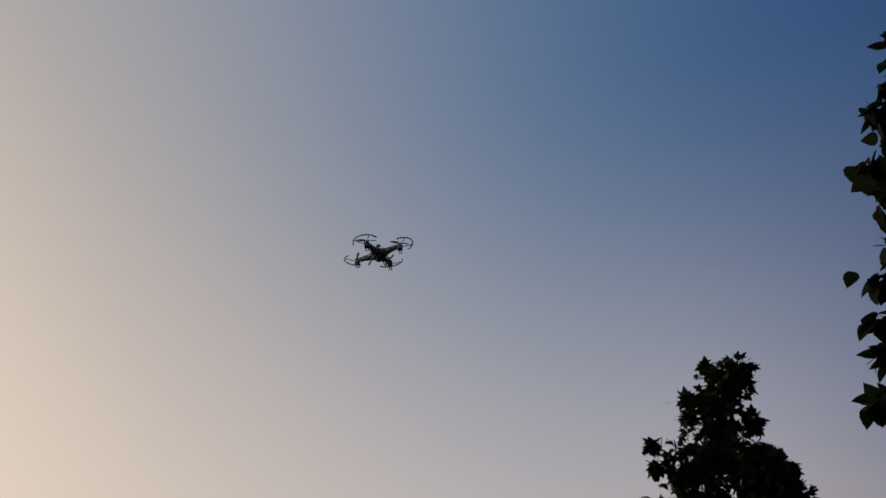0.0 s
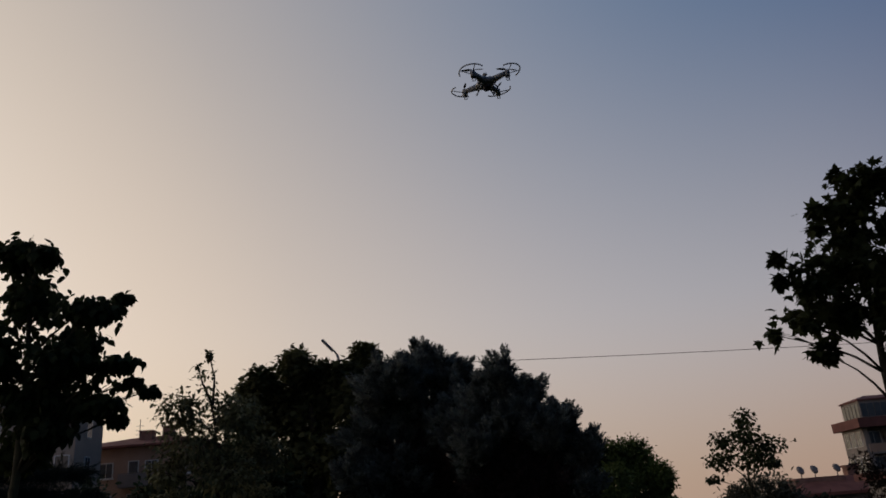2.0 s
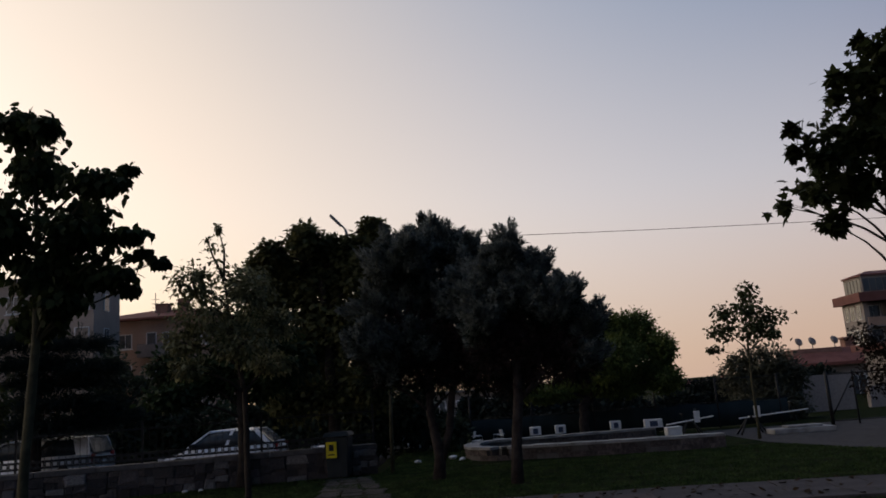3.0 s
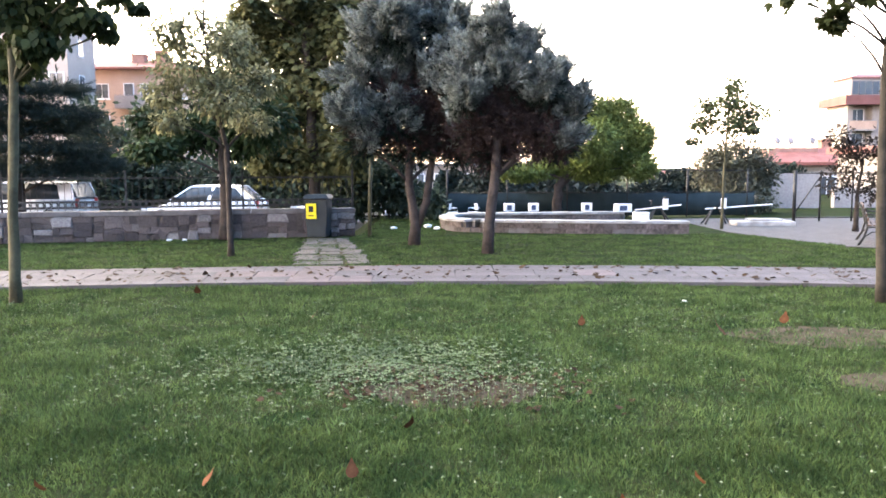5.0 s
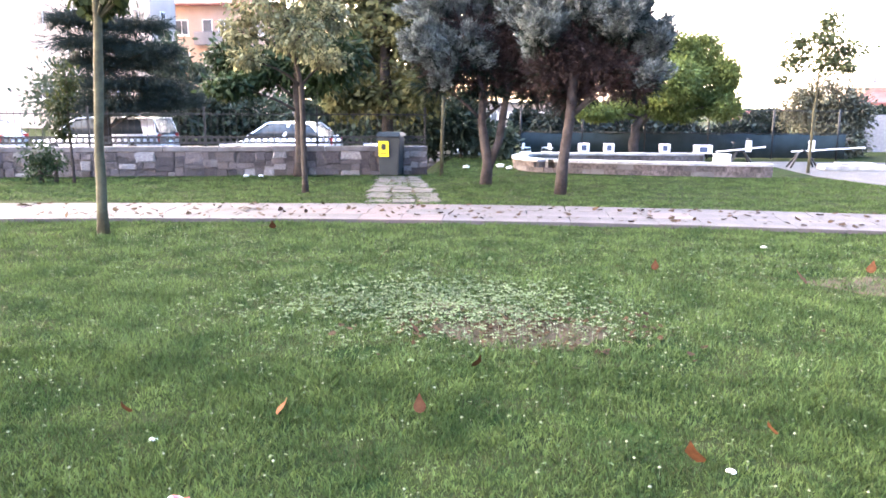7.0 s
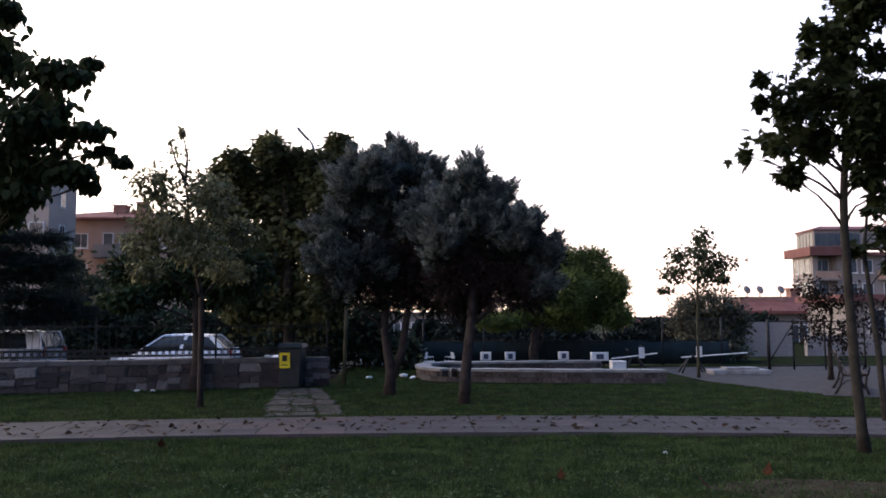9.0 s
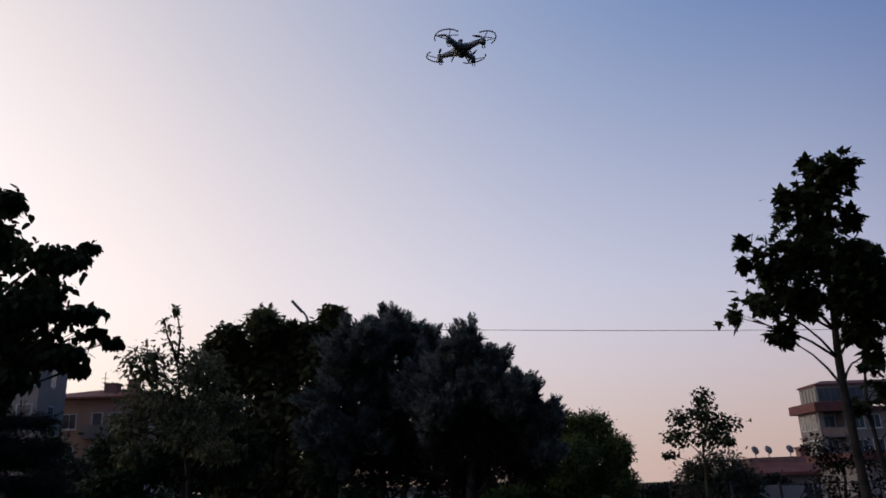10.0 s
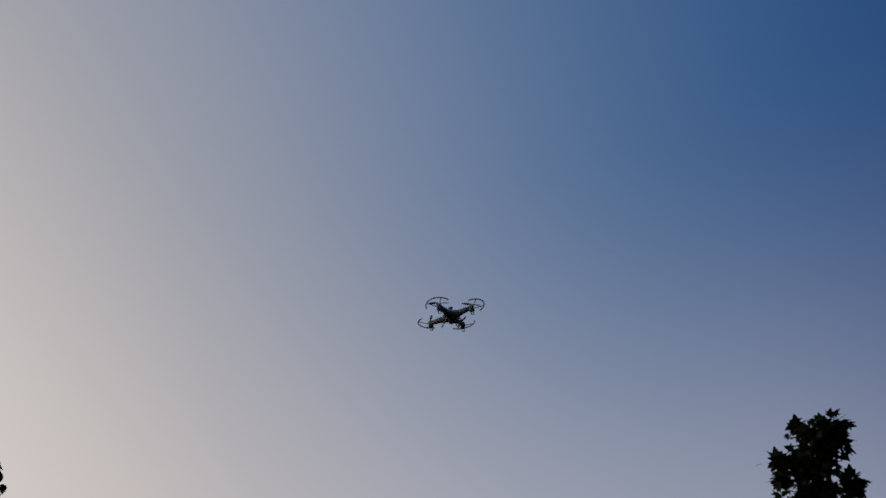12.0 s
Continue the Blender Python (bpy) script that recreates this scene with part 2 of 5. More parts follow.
def spread(clumps, y, depth, seed, grow=1.0):
    """Flat clump rows (x, z, rx, rz) at depth y become ellipsoids, scattered in depth."""
    rng = np.random.default_rng(seed)
    return [(x, y + depth * rng.uniform(-1, 1), z, rx * grow, (rx + rz) / 2 * grow, rz * grow) for x, z, rx, rz in clumps]


def limbs(trunk, clumps, rng, mat, parent, thick=0.03, start=0.35):
    """Limbs from the trunk to the middle of each clump, and twigs in it."""
    pts = [Vector(p) for p in trunk]
    for c in clumps:
        goal = Vector(c[:3])
        low = goal.z - 0.2 - 0.4 * math.hypot(goal.x - pts[-1].x, goal.y - pts[-1].y)
        k = max(range(len(pts)), key=lambda i: -abs(pts[i].z - low) if i >= len(pts) * start else -99)
        a = pts[k]
        mid = a.lerp(goal, 0.5) + Vector((rng.uniform(-.06, .06), rng.uniform(-.06, .06), 0.08))
        v, f = tube_data([a, a.lerp(mid, 0.5) + Vector((0, 0, 0.03)), mid, mid.lerp(goal, 0.5), goal], [thick, thick * 0.8, thick * 0.6, thick * 0.42, thick * 0.2], 6)
        for _ in range(4):
            e = goal + Vector((rng.uniform(-1, 1) * c[3], rng.uniform(-1, 1) * c[4], rng.uniform(-0.5, 1) * c[5])) * 0.8
            s = mid.lerp(goal, rng.uniform(0.1, 0.9))
            tube_data([s, s.lerp(e, 0.5) + Vector((0, 0, 0.02)), e], [thick * 0.3, thick * 0.2, thick * 0.1], 4, v, f)
        mesh_part("limb", v, f, mat, parent, "", True)


def broadleaf(name, label, category, trunk, radii, clumps, n, size, outline, leaf_mat, bark, seed, droop=0.5, thick=0.03, curl=0.25, inner=0.4, group="", fill=0.2):
    rng = np.random.default_rng(seed)
    base = trunk[0]
    e = thing(name, label, category, base, group)
    off = Vector(base)
    loc = [Vector(p) - off for p in trunk]
    cl = [(c[0] - off.x, c[1] - off.y, c[2] - off.z, *c[3:]) for c in clumps]
    fine, rr = [], []
    steps = 4
    for i in range(len(loc) - 1):
        for k in range(steps):
            f = k / steps
            fine.append(loc[i].lerp(loc[i + 1], f) + Vector((rng.normal(), rng.normal(), 0)) * radii[i] * 0.08)
            rr.append((radii[i] * (1 - f) + radii[i + 1] * f) * rng.uniform(0.94, 1.06))
    fine.append(loc[-1])
    rr.append(radii[-1])
    rr[0] *= 1.3
    tube("trunk", fine, rr, bark, e, "", 10)
    limbs(fine, cl, rng, bark, e, thick)
    p, d = clump_points(rng, cl, n, inner, size * 0.45)
    far = np.array([c[:3] for c in cl])
    k = int(n * fill)
    pick = rng.integers(len(cl), size=k)
    heart = far.mean(0)
    s = rng.uniform(0.35, 0.95, k)[:, None]
    p[:k] = heart + (far[pick] - heart) * s + rng.normal(size=(k, 3)) * 0.09
    along = d * 0.8 + rng.normal(size=d.shape) * 0.5 + np.array([0, 0, -droop])
    face = np.array([0, 0, 1.0]) + rng.normal(size=d.shape) * 0.45 + d * 0.3
    leaves("crown", p, along, face, size * rng.uniform(0.6, 1.2, n), outline, leaf_mat, e, "", curl)
    return e


def needles(name, places, axes, length, count, needle, width, mat, parent, rng, label=""):
    """Shoots of many flat needles set round an axis."""
    n = len(places)
    ax = unit(axes)
    u = unit(np.cross(ax, rng.normal(size=ax.shape)))
    w = np.cross(ax, u)
    t = np.tile(np.linspace(0.05, 1.0, count), (n, 1))
    ang = rng.random((n, count)) * 2 * np.pi
    rad = u[:, None, :] * np.cos(ang)[..., None] + w[:, None, :] * np.sin(ang)[..., None]
    L = length[:, None, None]
    foot = places[:, None, :] + ax[:, None, :] * t[..., None] * L
    tip = foot + (ax[:, None, :] * 0.8 + rad * (1.0 - 0.55 * t[..., None])) * needle * L * rng.uniform(0.7, 1.2, (n, count, 1))
    side = unit(np.cross(tip - foot, rng.normal(size=foot.shape))) * width
    v = np.stack([foot - side, foot + side, tip], 2).reshape(-1, 3)
    m = n * count
    me = bpy.data.meshes.new(name)
    me.vertices.add(m * 3)
    me.vertices.foreach_set("co", v.ravel())
    me.loops.add(m * 3)
    me.loops.foreach_set("vertex_index", np.arange(m * 3, dtype=np.int32))
    me.polygons.add(m)
    me.polygons.foreach_set("loop_start", np.arange(0, m * 3, 3, dtype=np.int32))
    me.materials.append(mat)
    me.update(calc_edges=True)
    ob = new(name, me)
    ob.parent = parent
    if label:
        ob["label"] = label
    return ob


# ---------------------------------------------------------------- ground
def ground_height(x, y):
    """The lawn is level; the street behind the stone wall lies lower."""
    k = np.clip((y - 18.35) / 0.2, 0, 1) * np.clip((-2.2 - x) / 0.3, 0, 1)
    return -0.31 * k


def ground_sheet():
    xs = np.unique(np.concatenate([np.linspace(-1500, -20, 12), np.linspace(-20, 20, 161), np.linspace(20, 1500, 12)]))
    ys = np.unique(np.concatenate([np.linspace(-1500, -6, 12), np.linspace(-6, 26, 129), np.linspace(26, 1500, 14)]))
    X, Y = np.meshgrid(xs, ys)
    Z = ground_height(X, Y)
    v = np.stack([X, Y, Z], -1).reshape(-1, 3)
    w = len(xs)
    f = [(j * w + i, j * w + i + 1, (j + 1) * w + i + 1, (j + 1) * w + i) for j in range(len(ys) - 1) for i in range(w - 1)]
    m = material("lawn_soil", (0.018, 0.03, 0.0084), (0.0096, 0.018, 0.0054), scale=1.5, fine=45, rough=1.0, bump=0.6, c=(0.022, 0.025, 0.0096), spec=0.02)
    return tagged(mesh_part("ground", v.tolist(), f, m, None, "", True), "green lawn ground of a small park", "ground", kind="structure")


ground = ground_sheet()

# bare patches in the lawn: x, y, half widths
BARE = [(0.1, 5.35, 0.85, 0.42), (3.9, 7.1, 1.35, 0.6), (3.9, 5.6, 1.1, 0.45), (-0.3, 6.0, 0.5, 0.25)]


def grass(name, x0, x1, y0, y1, density, height, width, seed):
    rng = np.random.default_rng(seed)
    n = int((x1 - x0) * (y1 - y0) * density)
    # blades stand in small tufts and lean away from the middle of each
    m = max(1, n // 9)
    tx, ty = rng.uniform(x0, x1, m), rng.uniform(y0, y1, m)
    own = rng.integers(m, size=n)
    x = np.clip(tx[own] + rng.normal(size=n) * 0.03, x0, x1)
    y = np.clip(ty[own] + rng.normal(size=n) * 0.03, y0, y1)
    keep = np.ones(n, bool)
    for bx, by, rx, ry in BARE:
        d = ((x - bx) / rx) ** 2 + ((y - by) / ry) ** 2
        keep &= rng.random(n) < np.clip(0.13 + d * 0.55, 0, 1)
    lump = 0.5 + 0.5 * np.sin(x * 2.3 + 1.1 * np.sin(y * 1.7)) * np.sin(y * 2.9 + 0.8 * np.sin(x * 2.1))
    keep &= rng.random(n) < 0.72 + 0.28 * lump
    # none on the gravel yard
    keep &= y < np.where(x < 7.1, 99, np.interp(x, [7.1, 7.8, 8.5, 9.5, 13], [18.9, 16.4, 15.3, 14.6, 13.8]))
    x, y, lump, own = x[keep], y[keep], lump[keep], own[keep]
    n = len(x)
    tall = rng.uniform(0.6, 1.4, m)[own]
    a = rng.uniform(0, 2 * np.pi, n)
    h = height * rng.uniform(0.45, 1.25, n) * (0.6 + 0.55 * lump) * tall
    lean = rng.uniform(0.15, 1.0, n) * h
    b = np.arctan2(y - ty[own], x - tx[own]) + rng.normal(size=n) * 0.6
    foot = np.stack([x, y, np.full(n, -0.004)], -1)
    side = np.stack([np.cos(a), np.sin(a), np.zeros(n)], -1) * width * rng.uniform(0.6, 1.3, n)[:, None]
    mid = foot + np.stack([np.cos(b) * lean * 0.35, np.sin(b) * lean * 0.35, h * 0.6], -1)
    tip = foot + np.stack([np.cos(b) * lean, np.sin(b) * lean, h], -1)
    k = 5 if width < 0.004 else 3
    rows = [foot - side, foot + side, mid + side * 0.7, tip, mid - side * 0.7] if k == 5 else [foot - side, foot + side, tip]
    v = np.stack(rows, 1).reshape(-1, 3)
    me = bpy.data.meshes.new(name)
    me.vertices.add(n * k)
    me.vertices.foreach_set("co", v.ravel())
    me.loops.add(n * k)
    me.loops.foreach_set("vertex_index", np.arange(n * k, dtype=np.int32))
    me.polygons.add(n)
    me.polygons.foreach_set("loop_start", np.arange(0, n * k, k, dtype=np.int32))
    me.materials.append(M_GRASS)
    me.update(calc_edges=True)
    return tagged(new(name, me), "short green lawn grass with thin bare patches", "grass", kind="stuff")


M_SOIL = material("bare_soil", (0.0679, 0.0491, 0.0328), (0.0351, 0.0281, 0.0168), scale=5, fine=60, rough=1.0, bump=0.7, spec=0.05)


def bare_patch(x, y, rx, ry, seed):
    r = np.random.default_rng(seed)
    a = np.linspace(0, 2 * np.pi, 49)[:-1]
    k = 0.8 + sum(0.16 / j * np.sin(j * a + r.uniform(0, 6.3)) for j in (2, 3, 5, 8, 13))
    v = [(0, 0, 0)] + [(rx * q * math.cos(b), ry * q * math.sin(b), 0) for b, q in zip(a, k)]
    o = mesh_part("bare_soil", v, [(0, i + 1, (i + 1) % 48 + 1) for i in range(48)], M_SOIL)
    o.location = (x, y, 0.004)
    return tagged(o, "worn patch of bare brown soil in the lawn", "soil", kind="structure")


for i, b in enumerate(BARE):
    bare_patch(*b, 80 + i)

grass("grass", -3.4, 3.6, 1.9, 4.6, 9500, 0.042, 0.0036, 1)
grass("grass", -5.2, 5.4, 4.6, 7.2, 5600, 0.046, 0.0052, 2)
grass("grass", -7.2, 7.2, 7.2, 10.45, 3000, 0.05, 0.0065, 3)
# the lawn goes on beside and behind, thinner
for i, (x0, x1, y0, y1) in enumerate(((-9, 9, -7, 1.9), (-9, -3.4, 1.9, 4.6), (3.6, 9, 1.9, 4.6), (-10, -5.2, 4.6, 7.2), (5.4, 10, 4.6, 7.2), (-13, -7.2, 7.2, 10.4), (7.2, 13, 7.2, 10.4))):
    grass("grass", x0, x1, y0, y1, 480, 0.055, 0.01, 90 + i)

# ---------------------------------------------------------------- trees
# crown clumps: x, z, half width, half height
LINDEN = [(-4.84, 5.19, 0.24, 0.17), (-5.33, 5.35, 0.41, 0.27), (-5.17, 4.76, 0.41, 0.34), (-4.14, 4.41, 0.42, 0.19), (-3.83, 4.58, 0.14, 0.07), (-4.74, 4.25, 0.41, 0.27),
    (-4.46, 3.82, 0.41, 0.27), (-3.85, 3.76, 0.34, 0.11), (-3.74, 3.56, 0.15, 0.08), (-3.84, 3.65, 0.15, 0.06), (-4.18, 3.32, 0.38, 0.19), (-3.95, 3.17, 0.15, 0.1),
    (-4.98, 3.42, 0.62, 0.48), (-5.54, 4, 0.62, 0.62), (-4.63, 3, 0.34, 0.21), (-5.22, 2.89, 0.41, 0.27)]
SLIM = [(-4.69, 3.96, 0.41, 0.33), (-4.07, 4.02, 0.36, 0.29), (-4.42, 3.34, 0.57, 0.41), (-3.6, 3.77, 0.41, 0.41), (-4.93, 2.92, 0.36, 0.26), (-3.79, 2.84, 0.57, 0.41),
    (-3.28, 3.16, 0.36, 0.31), (-4.71, 2.41, 0.31, 0.21), (-3.47, 2.44, 0.41, 0.21)]
DARK = [(-6.59, 2.69, 0.51, 0.38), (-5.82, 2.46, 0.76, 0.45), (-4.67, 2.36, 0.89, 0.45), (-3.9, 2.63, 0.64, 0.51), (-6.19, 2, 0.51, 0.25), (-4.94, 3.12, 0.76, 0.64)]
BIG = [(-4.78, 5, 0.77, 0.77), (-3.96, 6.1, 0.49, 0.49), (-3.86, 5.17, 0.77, 0.77), (-3.09, 5.35, 0.7, 0.7), (-2.33, 5.83, 0.54, 0.46), (-1.99, 6.07, 0.31, 0.25),
    (-3.52, 3.95, 1.39, 1.08), (-4.44, 3.15, 0.93, 0.77), (-2.59, 3.51, 0.93, 0.93), (-4.72, 1.91, 0.62, 0.62), (-3.48, 1.94, 1.24, 0.77), (-2.25, 2.12, 0.62, 0.62),
    (-5.39, 4.21, 0.54, 0.7), (-5.3, 5.45, 0.39, 0.39), (-2.72, 5.7, 0.45, 0.42), (-3.35, 5.85, 0.42, 0.42), (-2.4, 5.0, 0.6, 0.6)]
PINE1 = [(-0.36, 4.87, 0.53, 0.47), (-1.05, 4.38, 0.59, 0.53), (0.12, 4.41, 0.53, 0.53), (-1.51, 3.55, 0.59, 0.53), (-0.57, 3.69, 0.82, 0.71), (0.38, 3.59, 0.59, 0.59),
    (-1.73, 2.72, 0.45, 0.41), (-1.02, 2.62, 0.71, 0.59), (-0.07, 2.52, 0.82, 0.59), (-1.59, 2.07, 0.41, 0.29), (-0.53, 1.92, 0.71, 0.35), (0.36, 1.94, 0.59, 0.41),
    (0.58, 4.24, 0.33, 0.42), (0.73, 3.66, 0.42, 0.54)]
PINE2 = [(1.07, 4.21, 0.25, 0.38), (1.46, 3.86, 0.42, 0.36), (1.19, 3.42, 0.58, 0.53), (1.9, 3.12, 0.48, 0.42), (2.36, 2.68, 0.34, 0.4), (0.78, 2.67, 0.58, 0.53),
    (1.64, 2.47, 0.74, 0.53), (2.28, 2.17, 0.42, 0.32), (1.01, 1.93, 0.53, 0.32), (0.78, 3.78, 0.34, 0.44), (0.51, 3.08, 0.38, 0.49),
    (2.12, 3.36, 0.27, 0.26), (2.52, 2.82, 0.26, 0.36)]
ROUND = [(4.93, 3.16, 0.71, 0.62), (5.72, 3.17, 0.62, 0.62), (6.24, 2.48, 0.44, 0.53), (4.6, 2.26, 0.79, 0.71), (5.57, 2.2, 0.88, 0.79), (6.12, 1.59, 0.53, 0.44),
    (3.82, 1.63, 0.88, 0.44), (2.58, 1.42, 0.79, 0.32), (4.88, 1.47, 0.88, 0.39)]
SAPL = [(7.55, 3.72, 0.26, 0.21), (6.83, 3.19, 0.26, 0.21), (7.42, 3.28, 0.41, 0.24), (8.01, 3, 0.41, 0.21), (6.77, 2.75, 0.32, 0.21), (7.58, 2.69, 0.47, 0.26),
    (6.56, 2.27, 0.15, 0.09), (8.17, 2.56, 0.18, 0.12)]
BUSH = [(9.67, 1.55, 0.79, 0.79), (10.46, 1.77, 0.99, 0.89), (11.26, 1.39, 0.7, 0.79), (10.09, 0.56, 1.09, 0.7), (11.09, 0.39, 0.79, 0.5)]
PLANE = [(5.2, 5.39, 0.09, 0.08), (5.26, 5.06, 0.27, 0.26), (5.48, 5.15, 0.13, 0.12), (4.65, 4.8, 0.14, 0.09), (4.54, 4.52, 0.1, 0.06), (5.04, 4.79, 0.27, 0.2),
    (5.48, 4.53, 0.13, 0.14), (5.09, 4.42, 0.22, 0.19), (4.81, 4.07, 0.2, 0.18), (5.12, 3.96, 0.31, 0.26), (4.02, 4.2, 0.07, 0.08), (4.1, 4, 0.09, 0.1),
    (4.23, 3.79, 0.15, 0.13), (4.38, 3.58, 0.18, 0.13), (3.97, 3.39, 0.08, 0.04), (4.12, 3.38, 0.09, 0.06), (4.42, 3.11, 0.18, 0.13), (4.75, 3.5, 0.24, 0.19),
    (5.11, 3.49, 0.32, 0.23), (5.2, 3.12, 0.27, 0.19)]
PLANEB = [(5.46, 3.6, 0.22, 0.23), (5.58, 4.07, 0.13, 0.12), (5.46, 2.88, 0.13, 0.1), (5.78, 3.44, 0.26, 0.32), (5.92, 3.98, 0.19, 0.19)]
THIN = [(6.99, 3.25, 0.19, 0.14), (7.26, 2.93, 0.21, 0.17), (6.65, 2.61, 0.15, 0.1), (7.14, 2.33, 0.21, 0.17)]
NEAR = [(6.09, 7.58, 0.08, 0.08), (5.77, 6.91, 0.08, 0.05), (5.38, 6.45, 0.13, 0.06), (5.44, 6.27, 0.09, 0.05), (5.12, 5.76, 0.15, 0.05), (5.17, 5.55, 0.05, 0.04),
    (5.12, 5.26, 0.08, 0.04), (4.75, 4.57, 0.12, 0.09), (4.52, 4.18, 0.13, 0.04), (4.55, 3.96, 0.07, 0.07), (4.36, 3.54, 0.1, 0.1), (6.23, 6.71, 0.26, 0.22),
    (5.61, 5.32, 0.26, 0.29), (5.1, 4.2, 0.26, 0.29)]
PLUM = [(9.67, 2.32, 0.42, 0.35), (10.06, 1.95, 0.49, 0.42), (10.64, 2.07, 0.56, 0.49), (9.84, 1.26, 0.56, 0.56), (10.67, 1.09, 0.56, 0.56), (11.36, 1.47, 0.49, 0.63)]
CEDAR = [(-13.21, 3.53, 1.41, 0.25), (-11.98, 4.06, 1.09, 0.18), (-12.85, 2.92, 1.77, 0.25), (-11.44, 3.26, 0.85, 0.16), (-12.3, 2.28, 1.77, 0.25), (-13.57, 4.23, 1.06, 0.25),
    (-10.88, 1.82, 0.88, 0.25), (-12.82, 1.6, 1.94, 0.28)]
BIGTOP = [(-2.18, 6.42, 0.4, 0.34), (-2.55, 6.09, 0.46, 0.34), (-4.88, 5.81, 0.43, 0.34), (-5.26, 5.57, 0.46, 0.31), (-4.39, 6.29, 0.37, 0.37)]
LEFTSAP = [(-8.92, 2.14, 0.31, 0.39), (-9.04, 1.6, 0.33, 0.33), (-9.04, 1.11, 0.22, 0.22)]
LEFTBUSH = [(-9.7, 0.59, 0.4, 0.25), (-9.41, 0.43, 0.34, 0.16)]
HEDGE = [(-12.61, 2.32, 1.1, 1.1), (-11.38, 1.47, 1.1, 0.99), (-13.4, 3.41, 0.88, 0.88), (-10.05, 1.28, 1.1, 0.88), (-15.35, 1.15, 1.99, 0.88), (-17.8, 1.76, 1.54, 1.54),
    (-8.5, 1.31, 1.32, 0.88), (-7.4, 1.56, 1.1, 0.88), (-12.25, 0.56, 1.32, 0.66), (-5.88, 2.92, 1.32, 1.32), (-4.11, 3.18, 1.32, 1.32), (-4.96, 1.4, 1.54, 1.1)]
SHRUB = [(-1.66, 1.15, 0.79, 0.97), (-2.54, 0.95, 0.53, 0.71), (-3.26, 1.29, 0.71, 0.88), (-0.94, 0.63, 0.53, 0.53), (-0.32, 0.56, 0.44, 0.49), (-2.91, 1.65, 0.71, 0.71)]
FARTREES = [(11.38, 0.61, 0.98, 0.73), (10.27, 0.31, 1.12, 0.61), (11.93, 1.05, 0.56, 0.39), (7.46, 0.38, 1.68, 0.56), (4.94, 0.47, 1.68, 0.61), (2.13, 0.68, 1.12, 0.73),
    (0.45, 0.78, 0.7, 0.61), (16.97, 0.74, 0.84, 0.84)]

linden = broadleaf("linden_tree", "young linden with a pale trunk and drooping dark leaves", "tree",
                   [(-5.06, 9.05, 0), (-5.05, 9.1, 1.3), (-5.0, 9.2, 2.6), (-5.05, 9.25, 4.0), (-5.15, 9.25, 5.1)], [0.062, 0.058, 0.052, 0.035, 0.012],
                   spread([(x + 0.03, z + 0.03, rx * 1.03, rz * 1.03) for x, z, rx, rz in LINDEN], 9.3, 0.5, 11), 7600, 0.1, HEART, M_LINDEN, M_BARK_PALE, 11, 1.1, 0.024, 0.5, 0.2, fill=0.04)
slim = broadleaf("slim_tree", "slim forked tree with sparse pale yellow-green leaves", "tree",
                 [(-3.83, 13.95, 0), (-3.85, 14.0, 1.0), (-3.86, 14.0, 1.95), (-4.05, 14.0, 2.9), (-4.2, 14.0, 4.0)], [0.055, 0.05, 0.045, 0.032, 0.012],
                 spread(SLIM + [(-4.42, 5.08, 0.05, 0.1), (-4.3, 4.66, 0.035, 0.06)], 14.0, 0.6, 12, 1.2), 6400, 0.1, OVAL, M_SLIM, M_BARK, 12, 0.4, 0.03, fill=0.1)
dark = broadleaf("dark_tree", "low-crowned dark green tree beside the stone wall", "tree",
                 [(-4.86, 17.25, 0), (-4.85, 17.3, 1.2), (-4.9, 17.3, 2.2), (-4.9, 17.3, 3.3)], [0.12, 0.10, 0.08, 0.03],
                 spread(DARK, 17.3, 0.7, 13, 1.3), 11000, 0.15, OVAL, M_DARKLEAF, M_BARK, 13, 0.3, 0.04)
big = broadleaf("maple_tree", "tall dense maple with olive leaves behind the wall", "tree",
                [(-3.4, 21.0, -0.42), (-3.45, 21.0, 1.6), (-3.5, 21.0, 3.5), (-3.7, 21.0, 5.8)], [0.19, 0.16, 0.12, 0.03],
                spread(BIG + BIGTOP, 21.0, 1.0, 14, 1.18), 29000, 0.16, LOBED, M_BIGLEAF, M_BARK, 14, 0.35, 0.05, 0.25, 0.15)
rounded = broadleaf("globe_tree", "dense round-headed tree with bright yellow-green leaves", "tree",
                    [(3.62, 24.0, 0), (3.65, 24.0, 1.0), (4.4, 24.0, 1.9), (5.0, 24.0, 2.8)], [0.16, 0.14, 0.11, 0.05],
                    spread([(x - 0.08, z + 0.06, rx, rz * 0.94) for x, z, rx, rz in ROUND], 24.0, 0.9, 15), 44000, 0.1, OVAL, M_ROUND, M_BARK_PINE, 15, 0.25, 0.05, 0.3, 0.8, fill=0.04)
sapling = broadleaf("sapling", "thin sapling with a sparse open crown at the lawn edge", "tree",
                    [(7.3, 19.9, 0), (7.35, 20.0, 1.5), (7.4, 20.0, 2.8), (7.55, 20.0, 3.85)], [0.038, 0.032, 0.024, 0.008],
                    spread(SAPL, 20.0, 0.3, 16, 1.35), 1900, 0.088, HEART, M_SAPLING, M_BARK_PALE, 16, 0.5, 0.016, fill=0.25)
